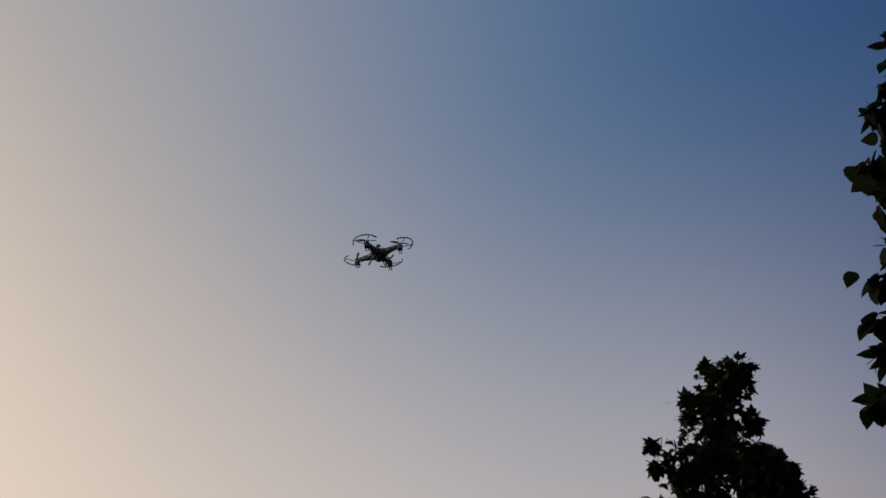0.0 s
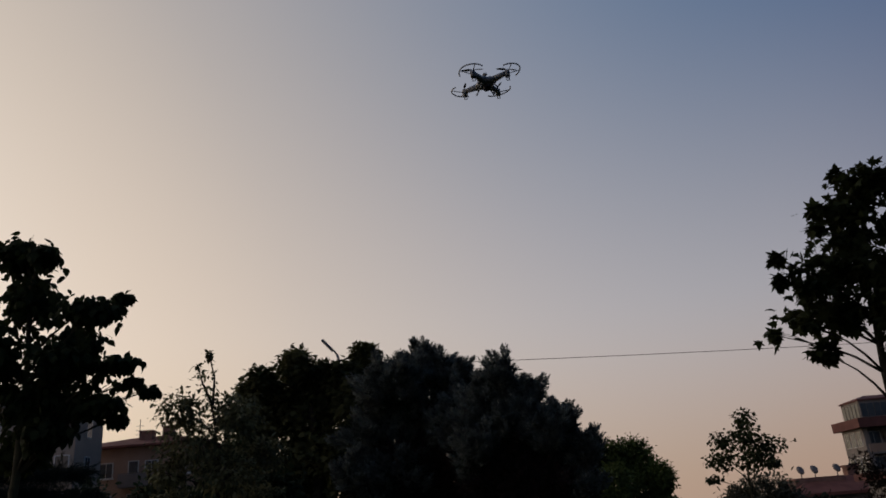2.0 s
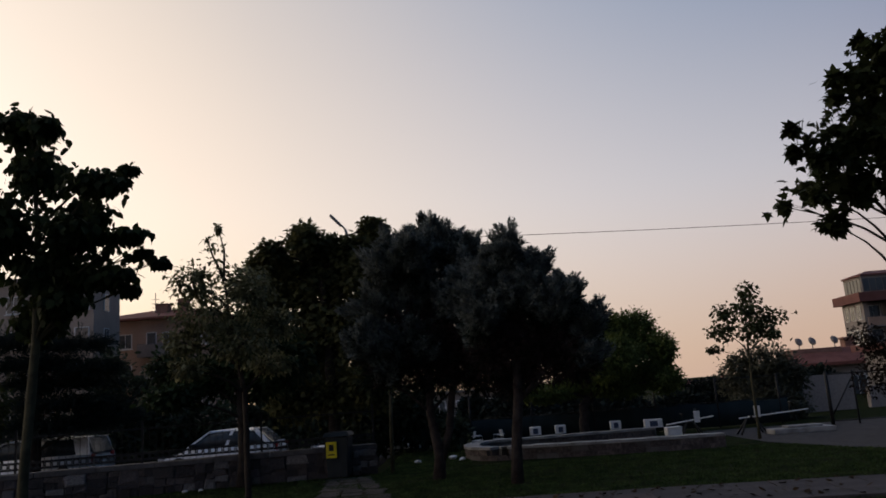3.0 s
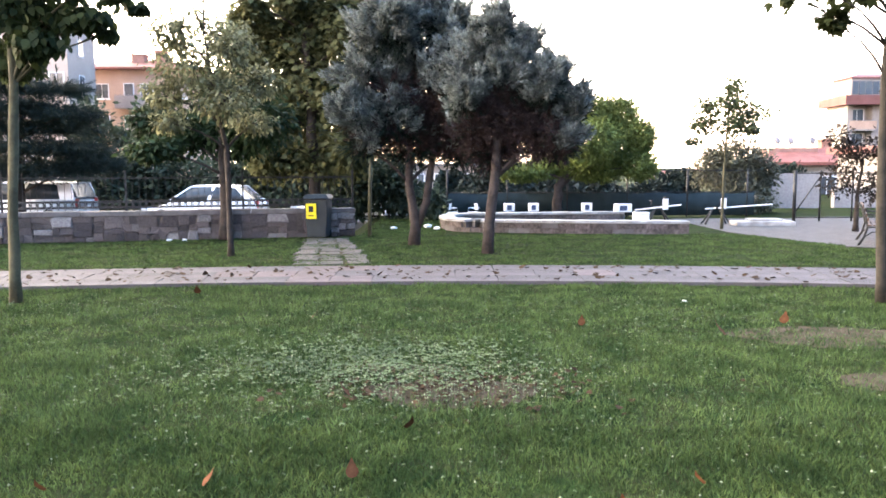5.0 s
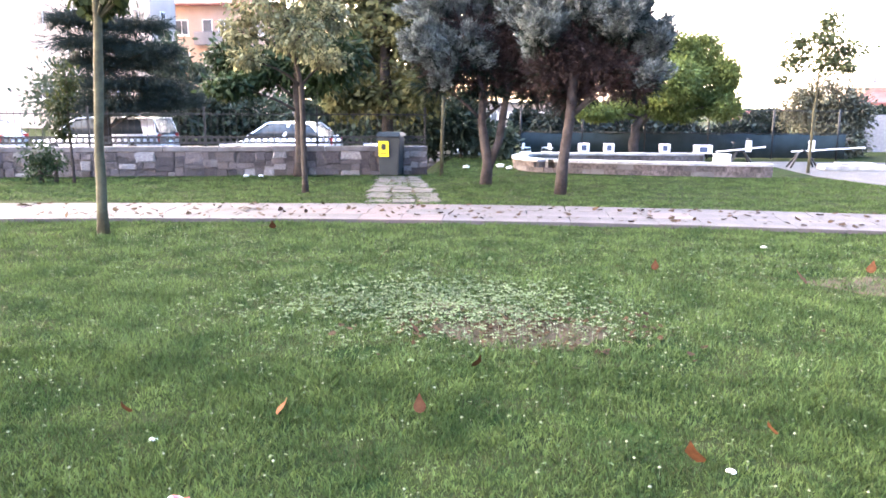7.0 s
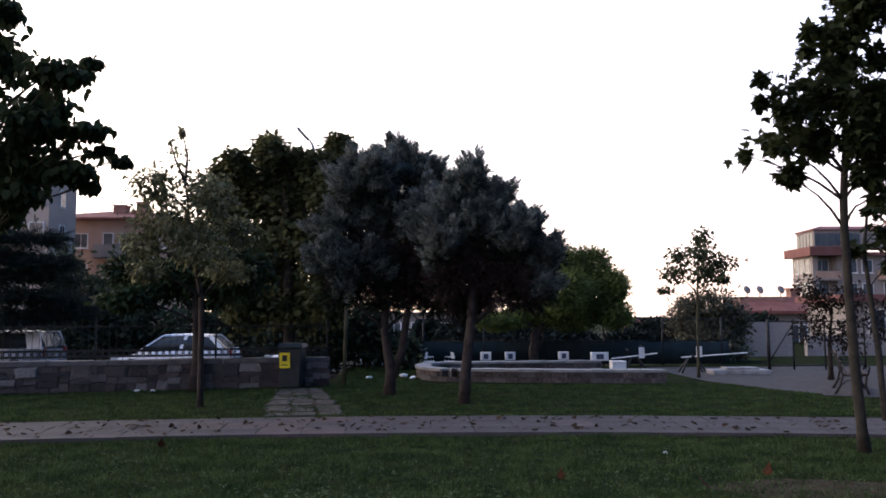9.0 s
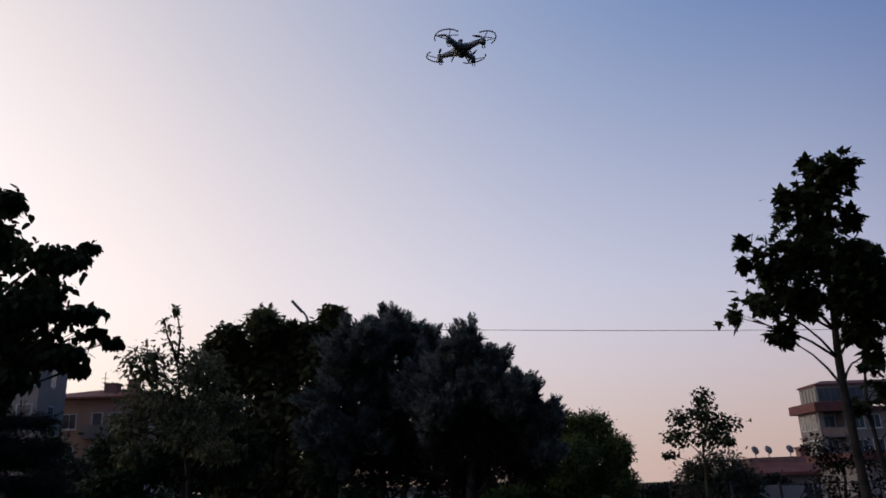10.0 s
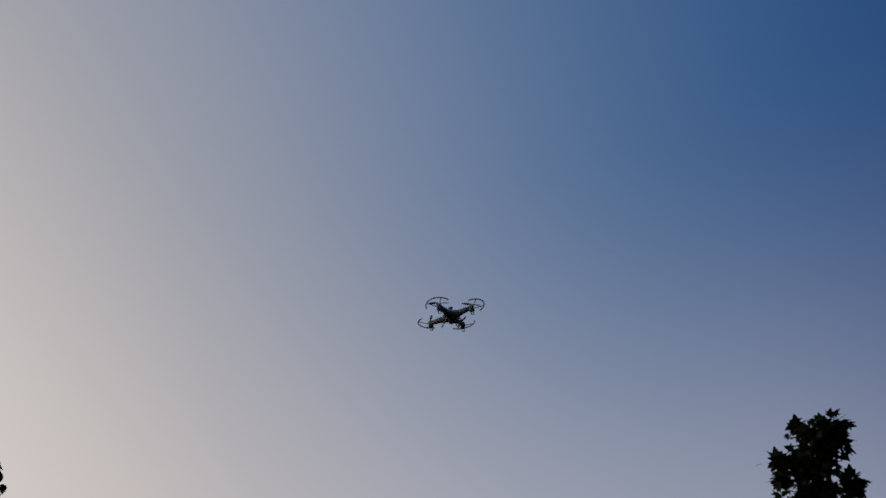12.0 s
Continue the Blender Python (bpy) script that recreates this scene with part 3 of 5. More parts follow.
plane = broadleaf("plane_tree", "plane tree with large lobed leaves and a leaning trunk", "tree",
                  [(5.2, 8.9, 0), (5.06, 8.8, 1.3), (4.98, 8.7, 2.6), (5.05, 8.7, 3.9), (5.2, 8.7, 5.45)], [0.062, 0.055, 0.046, 0.032, 0.01],
                  spread([(x - 0.02, z + 0.11, rx, rz) for x, z, rx, rz in PLANE + PLANEB], 8.7, 0.35, 17, 1.12), 4800, 0.12, LOBED, M_PLANELEAF, M_BARK_PLANE, 17, 0.25, 0.017, fill=0.22)
thin = broadleaf("plane_sapling", "thin leaning plane sapling with few leaves", "tree",
                 [(6.95, 11.3, 0), (6.9, 11.4, 1.4), (6.85, 11.5, 2.6), (7.0, 11.5, 3.6)], [0.05, 0.042, 0.03, 0.01],
                 spread(THIN, 11.5, 0.3, 18), 160, 0.16, LOBED, M_PLANELEAF, M_BARK_PLANE, 18, 0.3, 0.012)
near = broadleaf("heart_leaf_tree", "tree with large heart-shaped leaves on hanging twigs", "tree",
                 [(6.9, 5.3, 0), (6.8, 5.25, 2.0), (6.6, 5.2, 4.0), (6.7, 5.1, 6.0), (6.9, 5.0, 7.6)], [0.13, 0.11, 0.09, 0.06, 0.015],
                 spread(NEAR, 5.0, 0.12, 19, 1.6), 900, 0.155, HEART, M_LINDEN, M_BARK, 19, 0.7, 0.02)
plum = broadleaf("plum_tree", "small dark-leaved ornamental plum tree", "tree",
                 [(10.3, 19.0, 0), (10.3, 19.0, 0.9), (10.4, 19.0, 1.8)], [0.07, 0.05, 0.02],
                 spread(PLUM, 19.0, 0.5, 20), 2600, 0.1, OVAL, M_PLUM, M_BARK, 20, 0.2, 0.02)
bush = broadleaf("bushy_tree", "round grey-green bushy tree behind the court fence", "tree",
                 [(10.4, 27.0, 0), (10.4, 27.0, 0.8), (10.5, 27.0, 1.8)], [0.12, 0.1, 0.04],
                 spread(BUSH, 27.0, 0.6, 21, 1.05), 16000, 0.14, OVAL, M_BUSH, M_BARK, 21, 0.1, 0.03)


def conifer(name, label, trunks, clumps, seed, shoots=3400, spires=()):
    rng = np.random.default_rng(seed)
    base = trunks[0][0][0]
    off = np.array(base)
    e = thing(name, label, "tree", base)
    for pts, rad in trunks:
        tube("trunk", [tuple(np.array(p) - off) for p in pts], rad, M_BARK_PINE, e, "", 10)
    cl = [(c[0] - off[0], c[1] - off[1], c[2] - off[2], *c[3:]) for c in clumps]
    top = [Vector(np.array(p) - off) for p in trunks[0][0]]
    limbs(top, cl, rng, M_BARK_PINE, e, 0.04, 0.3)
    per = 48
    tufts = shoots // per
    p, d = clump_points(rng, cl, tufts, 0.5, 0.16)
    # the underside of the crown is bare of live needles
    lo, hi = p[:, 2].min(), p[:, 2].max()
    across = np.abs(p[:, 0] - p[:, 0].mean()) / np.ptp(p[:, 0]) * 2
    live = (p[:, 2] - lo) / (hi - lo) > rng.uniform(0.1, 0.42, tufts) * np.clip(1.25 - across, 0, 1)
    p, d = p[live], d[live]
    tufts = len(p)
    axis = unit(d * np.array([0.8, 0.8, 0.35]) + np.array([0.05, 0, 0.75]) + rng.normal(size=d.shape) * 0.2)
    reach = rng.uniform(0.34, 0.68, tufts)
    t = np.tile(np.linspace(0, 0.75, per), tufts)
    ax, rl = np.repeat(axis, per, 0), np.repeat(reach, per)
    radial = unit(np.cross(ax, rng.normal(size=ax.shape)))
    foot = np.repeat(p, per, 0) + ax * (t * rl - 0.1)[:, None] + radial * ((1 - t) * 0.085)[:, None]
    needles("foliage", foot, ax * 0.9 + radial * (0.5 - 0.35 * t)[:, None], rl * (0.4 - 0.2 * t), 14, 0.32, 0.0105, M_NEEDLE, e, rng)
    # fill for gaps in the crown, its shade painted in as a dark needle tone
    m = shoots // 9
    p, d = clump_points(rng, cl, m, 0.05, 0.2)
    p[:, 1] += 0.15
    needles("inner_foliage", p, d + rng.normal(size=d.shape) * 0.4, rng.uniform(0.2, 0.4, m), 16, 0.32, 0.011, M_NEEDLE_SHADE, e, rng, "inner needles coloured dark to stand for crown shade")
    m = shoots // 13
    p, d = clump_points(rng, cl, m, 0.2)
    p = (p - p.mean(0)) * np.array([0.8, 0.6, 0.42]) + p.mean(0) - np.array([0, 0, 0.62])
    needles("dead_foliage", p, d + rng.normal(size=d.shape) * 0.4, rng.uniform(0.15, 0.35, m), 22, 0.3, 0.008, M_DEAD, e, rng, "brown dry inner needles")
    for x, y, z, h in spires:
        k = 26
        t = np.linspace(0, 1, k)
        pp = np.stack([np.full(k, x), np.full(k, y), z + t * h], -1) - off
        ax = np.stack([np.cos(t * 40), np.sin(t * 40), 0.6 + t], -1)
        needles("leader", pp, ax, (0.05 + 0.2 * (1 - t)), 18, 0.32, 0.009, M_NEEDLE, e, rng)
    return e


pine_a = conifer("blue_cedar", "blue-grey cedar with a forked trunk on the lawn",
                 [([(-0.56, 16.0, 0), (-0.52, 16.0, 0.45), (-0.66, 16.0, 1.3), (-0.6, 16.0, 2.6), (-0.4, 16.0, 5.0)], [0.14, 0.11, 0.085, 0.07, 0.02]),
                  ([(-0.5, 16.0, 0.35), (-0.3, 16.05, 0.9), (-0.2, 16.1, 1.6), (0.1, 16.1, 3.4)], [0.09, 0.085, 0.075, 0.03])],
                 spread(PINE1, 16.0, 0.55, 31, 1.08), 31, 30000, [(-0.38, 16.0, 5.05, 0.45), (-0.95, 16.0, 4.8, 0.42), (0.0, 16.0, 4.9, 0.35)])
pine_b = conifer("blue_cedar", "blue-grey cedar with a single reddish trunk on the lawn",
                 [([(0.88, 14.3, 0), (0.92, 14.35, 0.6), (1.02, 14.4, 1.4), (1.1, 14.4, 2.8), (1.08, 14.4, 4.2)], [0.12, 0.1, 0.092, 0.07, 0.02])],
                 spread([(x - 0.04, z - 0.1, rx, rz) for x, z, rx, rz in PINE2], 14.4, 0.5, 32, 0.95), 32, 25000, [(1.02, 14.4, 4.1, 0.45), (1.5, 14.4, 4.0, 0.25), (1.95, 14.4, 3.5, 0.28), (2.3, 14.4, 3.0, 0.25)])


def dark_cedar():
    rng = np.random.default_rng(33)
    e = thing("dark_cedar", "dark green cedar with flat spreading tiers", "tree", (-13.2, 24.0, -0.42))
    tube("trunk", [(0, 0, 0), (0.05, 0, 2.5), (0, 0, 5.2)], [0.24, 0.16, 0.03], M_BARK, e, "", 9)
    cl = [(c[0] + 13.2, c[1] - 24.0, c[2] + 0.42, *c[3:]) for c in spread(CEDAR, 24.0, 0.5, 33)]
    limbs([Vector((0, 0, z * 0.4)) for z in range(13)], cl, rng, M_BARK, e, 0.05, 0.1)
    p, d = clump_points(rng, cl, 6500, 0.3)
    axis = d * np.array([1, 1, 0.15]) + rng.normal(size=d.shape) * 0.3 + np.array([0, 0, -0.1])
    needles("foliage", p, axis, rng.uniform(0.25, 0.5, len(p)), 22, 0.28, 0.008, M_CEDARTIER, e, rng)


dark_cedar()


def shrubs(name, label, rows, y, seed, n, size, mat, depth=0.8):
    rng = np.random.default_rng(seed)
    e = thing(name, label, "shrubs", (rows[0][0], y, float(ground_height(np.array(rows[0][0]), np.array(y)))), kind="stuff")
    off = e.matrix_basis.translation
    cl = []
    for c in spread(rows, y, depth, seed):
        cl.append((c[0] - off.x, c[1] - off.y, c[2] - off.z, *c[3:]))
        if c[2] - c[5] > 0.3:
            cl.append((c[0] - off.x, c[1] - off.y, (c[2] - off.z) * 0.45, c[3] * 0.9, c[4], max(0.2, (c[2] - off.z) * 0.5)))
    p, d = clump_points(rng, cl, n, 0.4)
    p[:, 2] = np.maximum(p[:, 2], 0.02)
    for c in cl[::2]:
        tube("stem", [(c[0], c[1], 0), (c[0] + 0.05, c[1], max(0.2, c[2]))], [0.05, 0.02], M_BARK, e)
    leaves("foliage", p, d + rng.normal(size=d.shape) * 0.6, np.array([0, 0, 1.0]) + rng.normal(size=d.shape) * 0.5, size * rng.uniform(0.6, 1.2, n), OVAL, mat, e)


broadleaf("garden_sapling", "small leafy green sapling in front of the wall", "tree",
          [(-8.95, 15.0, 0), (-8.97, 15.0, 0.8), (-8.95, 15.0, 2.2)], [0.03, 0.026, 0.01], spread(LEFTSAP, 15.0, 0.2, 22), 900, 0.1, OVAL, M_PLANELEAF, M_BARK, 22, 0.2, 0.012)
shrubs("low_bush", "low dark bush at the foot of the wall", LEFTBUSH, 15.2, 44, 1300, 0.08, M_DARKLEAF, 0.2)
stake = thing("wooden_stake", "thin pale wooden stake standing in the lawn", "stake", (-1.68, 18.0, 0))
tube("pole", [(0, 0, -0.05), (0.02, 0, 0.9), (0.05, 0, 1.8)], [0.05, 0.045, 0.04], M_BARK_PALE, stake)
shrubs("hedge", "dark overgrown hedge of shrubs across the street", HEDGE, 30.0, 41, 22000, 0.26, M_HEDGE)
shrubs("shrubs", "dark dense shrubs behind the lawn trees", SHRUB, 24.0, 42, 12000, 0.2, M_HEDGE, 0.5)
shrubs("far_trees", "dark blue-green row of far shrubs behind the court", FARTREES, 38.0, 43, 30000, 0.26, M_CEDARTIER)

# ---------------------------------------------------------------- surfaces of built things
M_CONCRETE = material("paving_concrete", (0.076, 0.064, 0.064), (0.05, 0.042, 0.042), scale=1.3, fine=70, rough=0.95, bump=0.3, random_object=0.1)
M_PINK = material("paving_pink", (0.098, 0.072, 0.068), (0.072, 0.054, 0.051), scale=2.5, fine=70, rough=0.95, bump=0.3, random_object=0.12)
M_JOINT = material("joint_sand", (0.072, 0.062, 0.057), (0.05, 0.043, 0.04), scale=6, fine=60, rough=1.0, bump=0.4)
M_SLABSTONE = material("slab_stone", (0.082, 0.07, 0.06), (0.044, 0.037, 0.03), scale=5, fine=60, rough=0.95, bump=0.5, random_object=0.22)
M_STONE = material("wall_stone", (0.155, 0.126, 0.116), (0.072, 0.058, 0.054), scale=16, fine=50, rough=0.95, bump=0.9, random_object=0.35)
M_MORTAR = material("mortar", (0.11, 0.092, 0.085), (0.065, 0.055, 0.05), scale=9, fine=80, rough=1.0, bump=0.5)
M_COPING = material("coping", (0.15, 0.135, 0.128), (0.095, 0.083, 0.08), scale=4, fine=60, rough=0.95, bump=0.4)
M_RIM = material("white_rim", (0.4, 0.38, 0.36), (0.24, 0.225, 0.21), scale=3, fine=50, rough=0.9, bump=0.3)
M_IRON = material("black_iron", (0.018, 0.018, 0.02), (0.03, 0.028, 0.026), scale=12, fine=90, rough=0.55, metal=0.3)
M_GALV = material("grey_steel", (0.20, 0.21, 0.22), (0.13, 0.13, 0.14), scale=10, fine=80, rough=0.5, metal=0.6)
M_BIN = material("bin_plastic", (0.0187, 0.0257, 0.029), (0.014, 0.0197, 0.0225), scale=6, fine=80, rough=0.55)
M_YELLOW = material("yellow_label", (0.75, 0.62, 0.02), (0.62, 0.50, 0.02), scale=8, fine=40, rough=0.6)
M_BLACK = material("black_print", (0.012, 0.012, 0.012), (0.02, 0.02, 0.02), rough=0.6)
M_CARPAINT = material("white_car_paint", (0.78, 0.78, 0.80), (0.70, 0.70, 0.72), scale=2, fine=15, rough=0.25, spec=0.5)
M_GLASS = material("car_glass", (0.03, 0.036, 0.042), (0.05, 0.058, 0.066), scale=2, fine=10, rough=0.2, spec=0.2)
M_TYRE = material("tyre", (0.02, 0.02, 0.02), rough=0.9)
M_RIMS = material("alloy", (0.45, 0.45, 0.46), rough=0.35, metal=0.8)
M_RED = material("red_lens", (0.35, 0.02, 0.02), rough=0.3)
M_LAMP = material("clear_lens", (0.6, 0.62, 0.65), rough=0.1)
M_WHITE = material("white_plastic", (0.80, 0.79, 0.78), (0.70, 0.69, 0.67), scale=7, fine=60, rough=0.5)
M_SCREEN = material("green_screen_net", (0.0168, 0.0281, 0.0309), (0.0122, 0.0211, 0.0234), scale=3, fine=90, rough=0.9, bump=0.2)
M_PANEL = material("blue_panel", (0.06, 0.08, 0.13), (0.04, 0.05, 0.09), scale=10, rough=0.6)
M_WOOD = material("bench_wood", (0.1, 0.058, 0.036), (0.06, 0.034, 0.022), scale=8, fine=70, rough=0.7, random_object=0.15)
M_GRAVEL = material("gravel", (0.085, 0.075, 0.072), (0.058, 0.051, 0.049), scale=3, fine=55, rough=1.0, bump=0.8)
M_ASPHALT = material("asphalt", (0.055, 0.055, 0.058), (0.04, 0.04, 0.042), scale=2, fine=90, rough=0.95, bump=0.4)
M_ORANGE = material("orange_render", (0.465, 0.323, 0.247), (0.398, 0.27, 0.206), scale=0.6, fine=12, rough=0.95, bump=0.1)
M_PALE = material("pale_render", (0.32, 0.28, 0.262), (0.25, 0.22, 0.205), scale=0.6, fine=12, rough=0.95, bump=0.1)
M_GREYWALL = material("grey_render", (0.5, 0.4, 0.335), (0.42, 0.34, 0.285), scale=0.5, fine=12, rough=0.95, bump=0.1)
M_ROOF = material("red_roof_tiles", (0.26, 0.1, 0.078), (0.19, 0.07, 0.055), scale=1.5, fine=18, rough=0.9, bump=0.4)
M_BRICK = material("chimney_brick", (0.34, 0.19, 0.15), (0.25, 0.14, 0.11), scale=3, fine=25, rough=0.95, bump=0.4)
M_CORNICE = material("brown_red_cornice", (0.2, 0.085, 0.075), (0.15, 0.06, 0.052), scale=1, fine=20, rough=0.8)
M_PANE = material("window_pane", (0.05, 0.06, 0.075), (0.08, 0.09, 0.10), scale=0.8, fine=5, rough=0.08, spec=0.6)
M_DRYLEAF = material("dry_leaf", (0.08, 0.034, 0.017), (0.045, 0.02, 0.01), scale=18, fine=90, rough=0.95, random_object=0.3, spec=0.04)
M_LITTER = material("leaf_litter", (0.05, 0.03, 0.016), (0.022, 0.014, 0.009), scale=18, fine=90, rough=0.95, island=0.4, spec=0.04)
M_CLOVER = material("clover_flower", (0.2, 0.21, 0.13), (0.12, 0.135, 0.075), scale=30, fine=120, rough=0.9, island=0.2)
M_TREFOIL = leafy("clover_leaf", (0.1, 0.128, 0.058), (0.046, 0.068, 0.028), 0.3, 0.45)
M_WRAPRED = material("wrapper_red", (0.50, 0.04, 0.05), (0.42, 0.03, 0.04), rough=0.35)
M_DRONE = material("drone_white", (0.336, 0.342, 0.354), (0.288, 0.294, 0.3), scale=20, fine=120, rough=0.4)
M_DRONEDARK = material("drone_dark", (0.03, 0.03, 0.035), rough=0.5)


def slab_mesh(name, sx, sy, h, mat, bevel=0.012):
    bm = bmesh.new()
    box_bm(bm, -sx / 2, sx / 2, -sy / 2, sy / 2, 0, h)
    top = [e for e in bm.edges if all(v.co.z > h * 0.5 for v in e.verts)]
    bmesh.ops.bevel(bm, geom=top, offset=bevel, segments=1, affect="EDGES")
    me = bpy.data.meshes.new(name)
    bm.to_mesh(me)
    bm.free()
    me.materials.append(mat)
    return me


def strip(name, rows, mat, z, label, category):
    """Flat bed from (x, y low, y high) rows."""
    v, f = [], []
    for x, y0, y1 in rows:
        v += [(x, y0, z), (x, y1, z)]
    for i in range(len(rows) - 1):
        f.append((2 * i, 2 * i + 2, 2 * i + 3, 2 * i + 1))
    return tagged(mesh_part(name, v, f, mat), label, category, kind="structure")


def path_y(x):
    return 11.32 - 0.0125 * x * x


path = strip("path", [(x, path_y(x) - 0.86, path_y(x) + 0.86) for x in np.linspace(-16, 16, 65)], M_JOINT, 0.005, "pale concrete slab footpath across the lawn", "path")
gravel = strip("gravel_yard", [(7.1, 18.9, 24), (7.8, 16.4, 24), (8.5, 15.3, 24), (9.5, 14.6, 24), (13, 13.8, 24), (30, 13.4, 24)], M_GRAVEL, 0.006, "pale gravel yard at the lawn edge", "yard")
street = strip("street", [(-60, 22.5, 29), (-2.6, 22.5, 29)], M_ASPHALT, -0.302, "grey asphalt street behind the park wall", "street")


# ---------------------------------------------------------------- stone wall with iron fence
WX0, WY0, WX1, WY1 = -2.05, 18.3, -14.2, 15.46
W_LEN = math.hypot(WX1 - WX0, WY1 - WY0)
W_TURN = math.degrees(math.atan2(WY1 - WY0, WX1 - WX0))
wall = thing("stone_wall", "low wall of rough grey-brown stones with a coping", "wall", (WX0, WY0, 0), kind="structure", turn=W_TURN)
box("core", 0.02, W_LEN, -0.15, 0.15, -0.45, 0.56, M_MORTAR, wall)
rng = np.random.default_rng(51)
for i in range(int(W_LEN / 1.2)):
    box("coping", i * 1.2 + 0.004, (i + 1) * 1.2 - 0.006, -0.21, 0.21, 0.562, 0.665 + 0.006 * (i % 3), M_COPING, wall, "", 0.012)

fence = thing("iron_fence", "black iron picket fence with square frames on the wall", "fence", (WX0, WY0, 0.665), turn=W_TURN)
for z, h in ((0.06, 0.024), (0.211, 0.024), (0.72, 0.025)):
    box("rail", 0, W_LEN, -0.012, 0.012, z, z + h, M_IRON, fence)
bm = bmesh.new()
box_bm(bm, -0.0045, 0.0045, -0.0045, 0.0045, 0.0, 0.78)
tip = box_bm(bm, -0.0045, 0.0045, -0.0045, 0.0045, 0.78, 0.86)
for v in tip[4:]:
    v.co.x = v.co.y = 0
bmesh.ops.remove_doubles(bm, verts=bm.verts[:], dist=0.0001)
picket_me = bpy.data.meshes.new("picket")
bm.to_mesh(picket_me)
bm.free()
picket_me.materials.append(M_IRON)
bm = bmesh.new()
for a in ((-0.06, -0.04, 0.0, 0.125), (0.04, 0.06, 0.0, 0.125), (-0.04, 0.04, 0.0, 0.026), (-0.04, 0.04, 0.099, 0.125)):
    box_bm(bm, a[0], a[1], -0.006, 0.006, a[2], a[3])
frame_me = bpy.data.meshes.new("square_frame")
bm.to_mesh(frame_me)
bm.free()
frame_me.materials.append(M_IRON)
k = 0.05
i = 0
while k < W_LEN:
    o = new("picket", picket_me)
    o.parent = fence
    o.location = (k, 0, 0)
    if k + 0.07 < W_LEN:
        o = new("square_frame", frame_me)
        o.parent = fence
        o.location = (k + 0.07, 0, 0.085)
    if i % 18 == 0:
        box("post", k - 0.02, k + 0.02, -0.02, 0.02, 0, 0.9, M_IRON, fence)
    k += 0.14
    i += 1

# ---------------------------------------------------------------- wheelie bin
bin_t = thing("waste_bin", "dark grey plastic wheelie bin with a yellow label", "bin", (-2.82, 17.72, 0.0), turn=-4)
bin_t.scale = (0.9, 0.9, 0.96)
bm = bmesh.new()
vs = box_bm(bm, -0.24, 0.24, -0.26, 0.26, 0.04, 0.93)
for v in vs[4:]:
    v.co.x *= 1.24
    v.co.y *= 1.2
bmesh.ops.bevel(bm, geom=bm.edges[:], offset=0.02, segments=2, affect="EDGES")
part("body", bm, M_BIN, bin_t)
bm = bmesh.new()
vs = box_bm(bm, -0.33, 0.33, -0.36, 0.34, 0.95, 1.0)
for v in vs[4:]:
    v.co.x *= 0.85
    v.co.y = v.co.y * 0.85 + 0.02
    v.co.z += 0.05
bmesh.ops.bevel(bm, geom=bm.edges[:], offset=0.015, segments=2, affect="EDGES")
lid = part("lid", bm, M_BIN, bin_t)
tube("handle", [(-0.27, 0.36, 0.97), (-0.27, 0.43, 0.98), (0.27, 0.43, 0.98), (0.27, 0.36, 0.97)], 0.016, M_BIN, lid)
for s in (-1, 1):
    tube("wheel", [(s * 0.20, 0.26, 0.1), (s * 0.27, 0.26, 0.1)], 0.1, M_TYRE, bin_t, "black rubber wheel", 14)
tagl = box("label", -0.24, 0.02, -0.318, -0.312, 0.50, 0.86, M_YELLOW, bin_t, "yellow printed label", m=pose(0, 0, 0, 3.2, 0, 0))
box("print", -0.17, -0.05, -0.322, -0.3185, 0.66, 0.80, M_BLACK, tagl, "", m=pose(0, 0, 0, 3.2, 0, 0))
box("print", -0.19, -0.03, -0.322, -0.3185, 0.56, 0.585, M_BLACK, tagl, "", m=pose(0, 0, 0, 3.2, 0, 0))


# ---------------------------------------------------------------- parked cars
def loft(stations, ring):
    """Body through rings; ring(s) gives the half outline from bottom to top, mirrored to a closed loop."""
    v, f = [], []
    n = None
    for s in stations:
        half = ring(s)
        loop = [(s[0], -y, z) for y, z in half] + [(s[0], y, z) for y, z in reversed(half)]
        n = len(loop)
        v += loop
    for i in range(len(stations) - 1):
        for k in range(n):
            a, b = i * n + k, i * n + (k + 1) % n
            f.append((a, b, b + n, a + n))
    f.append(tuple(range(n)))
    f.append(tuple(range((len(stations) - 1) * n, len(stations) * n))[::-1])
    return v, f


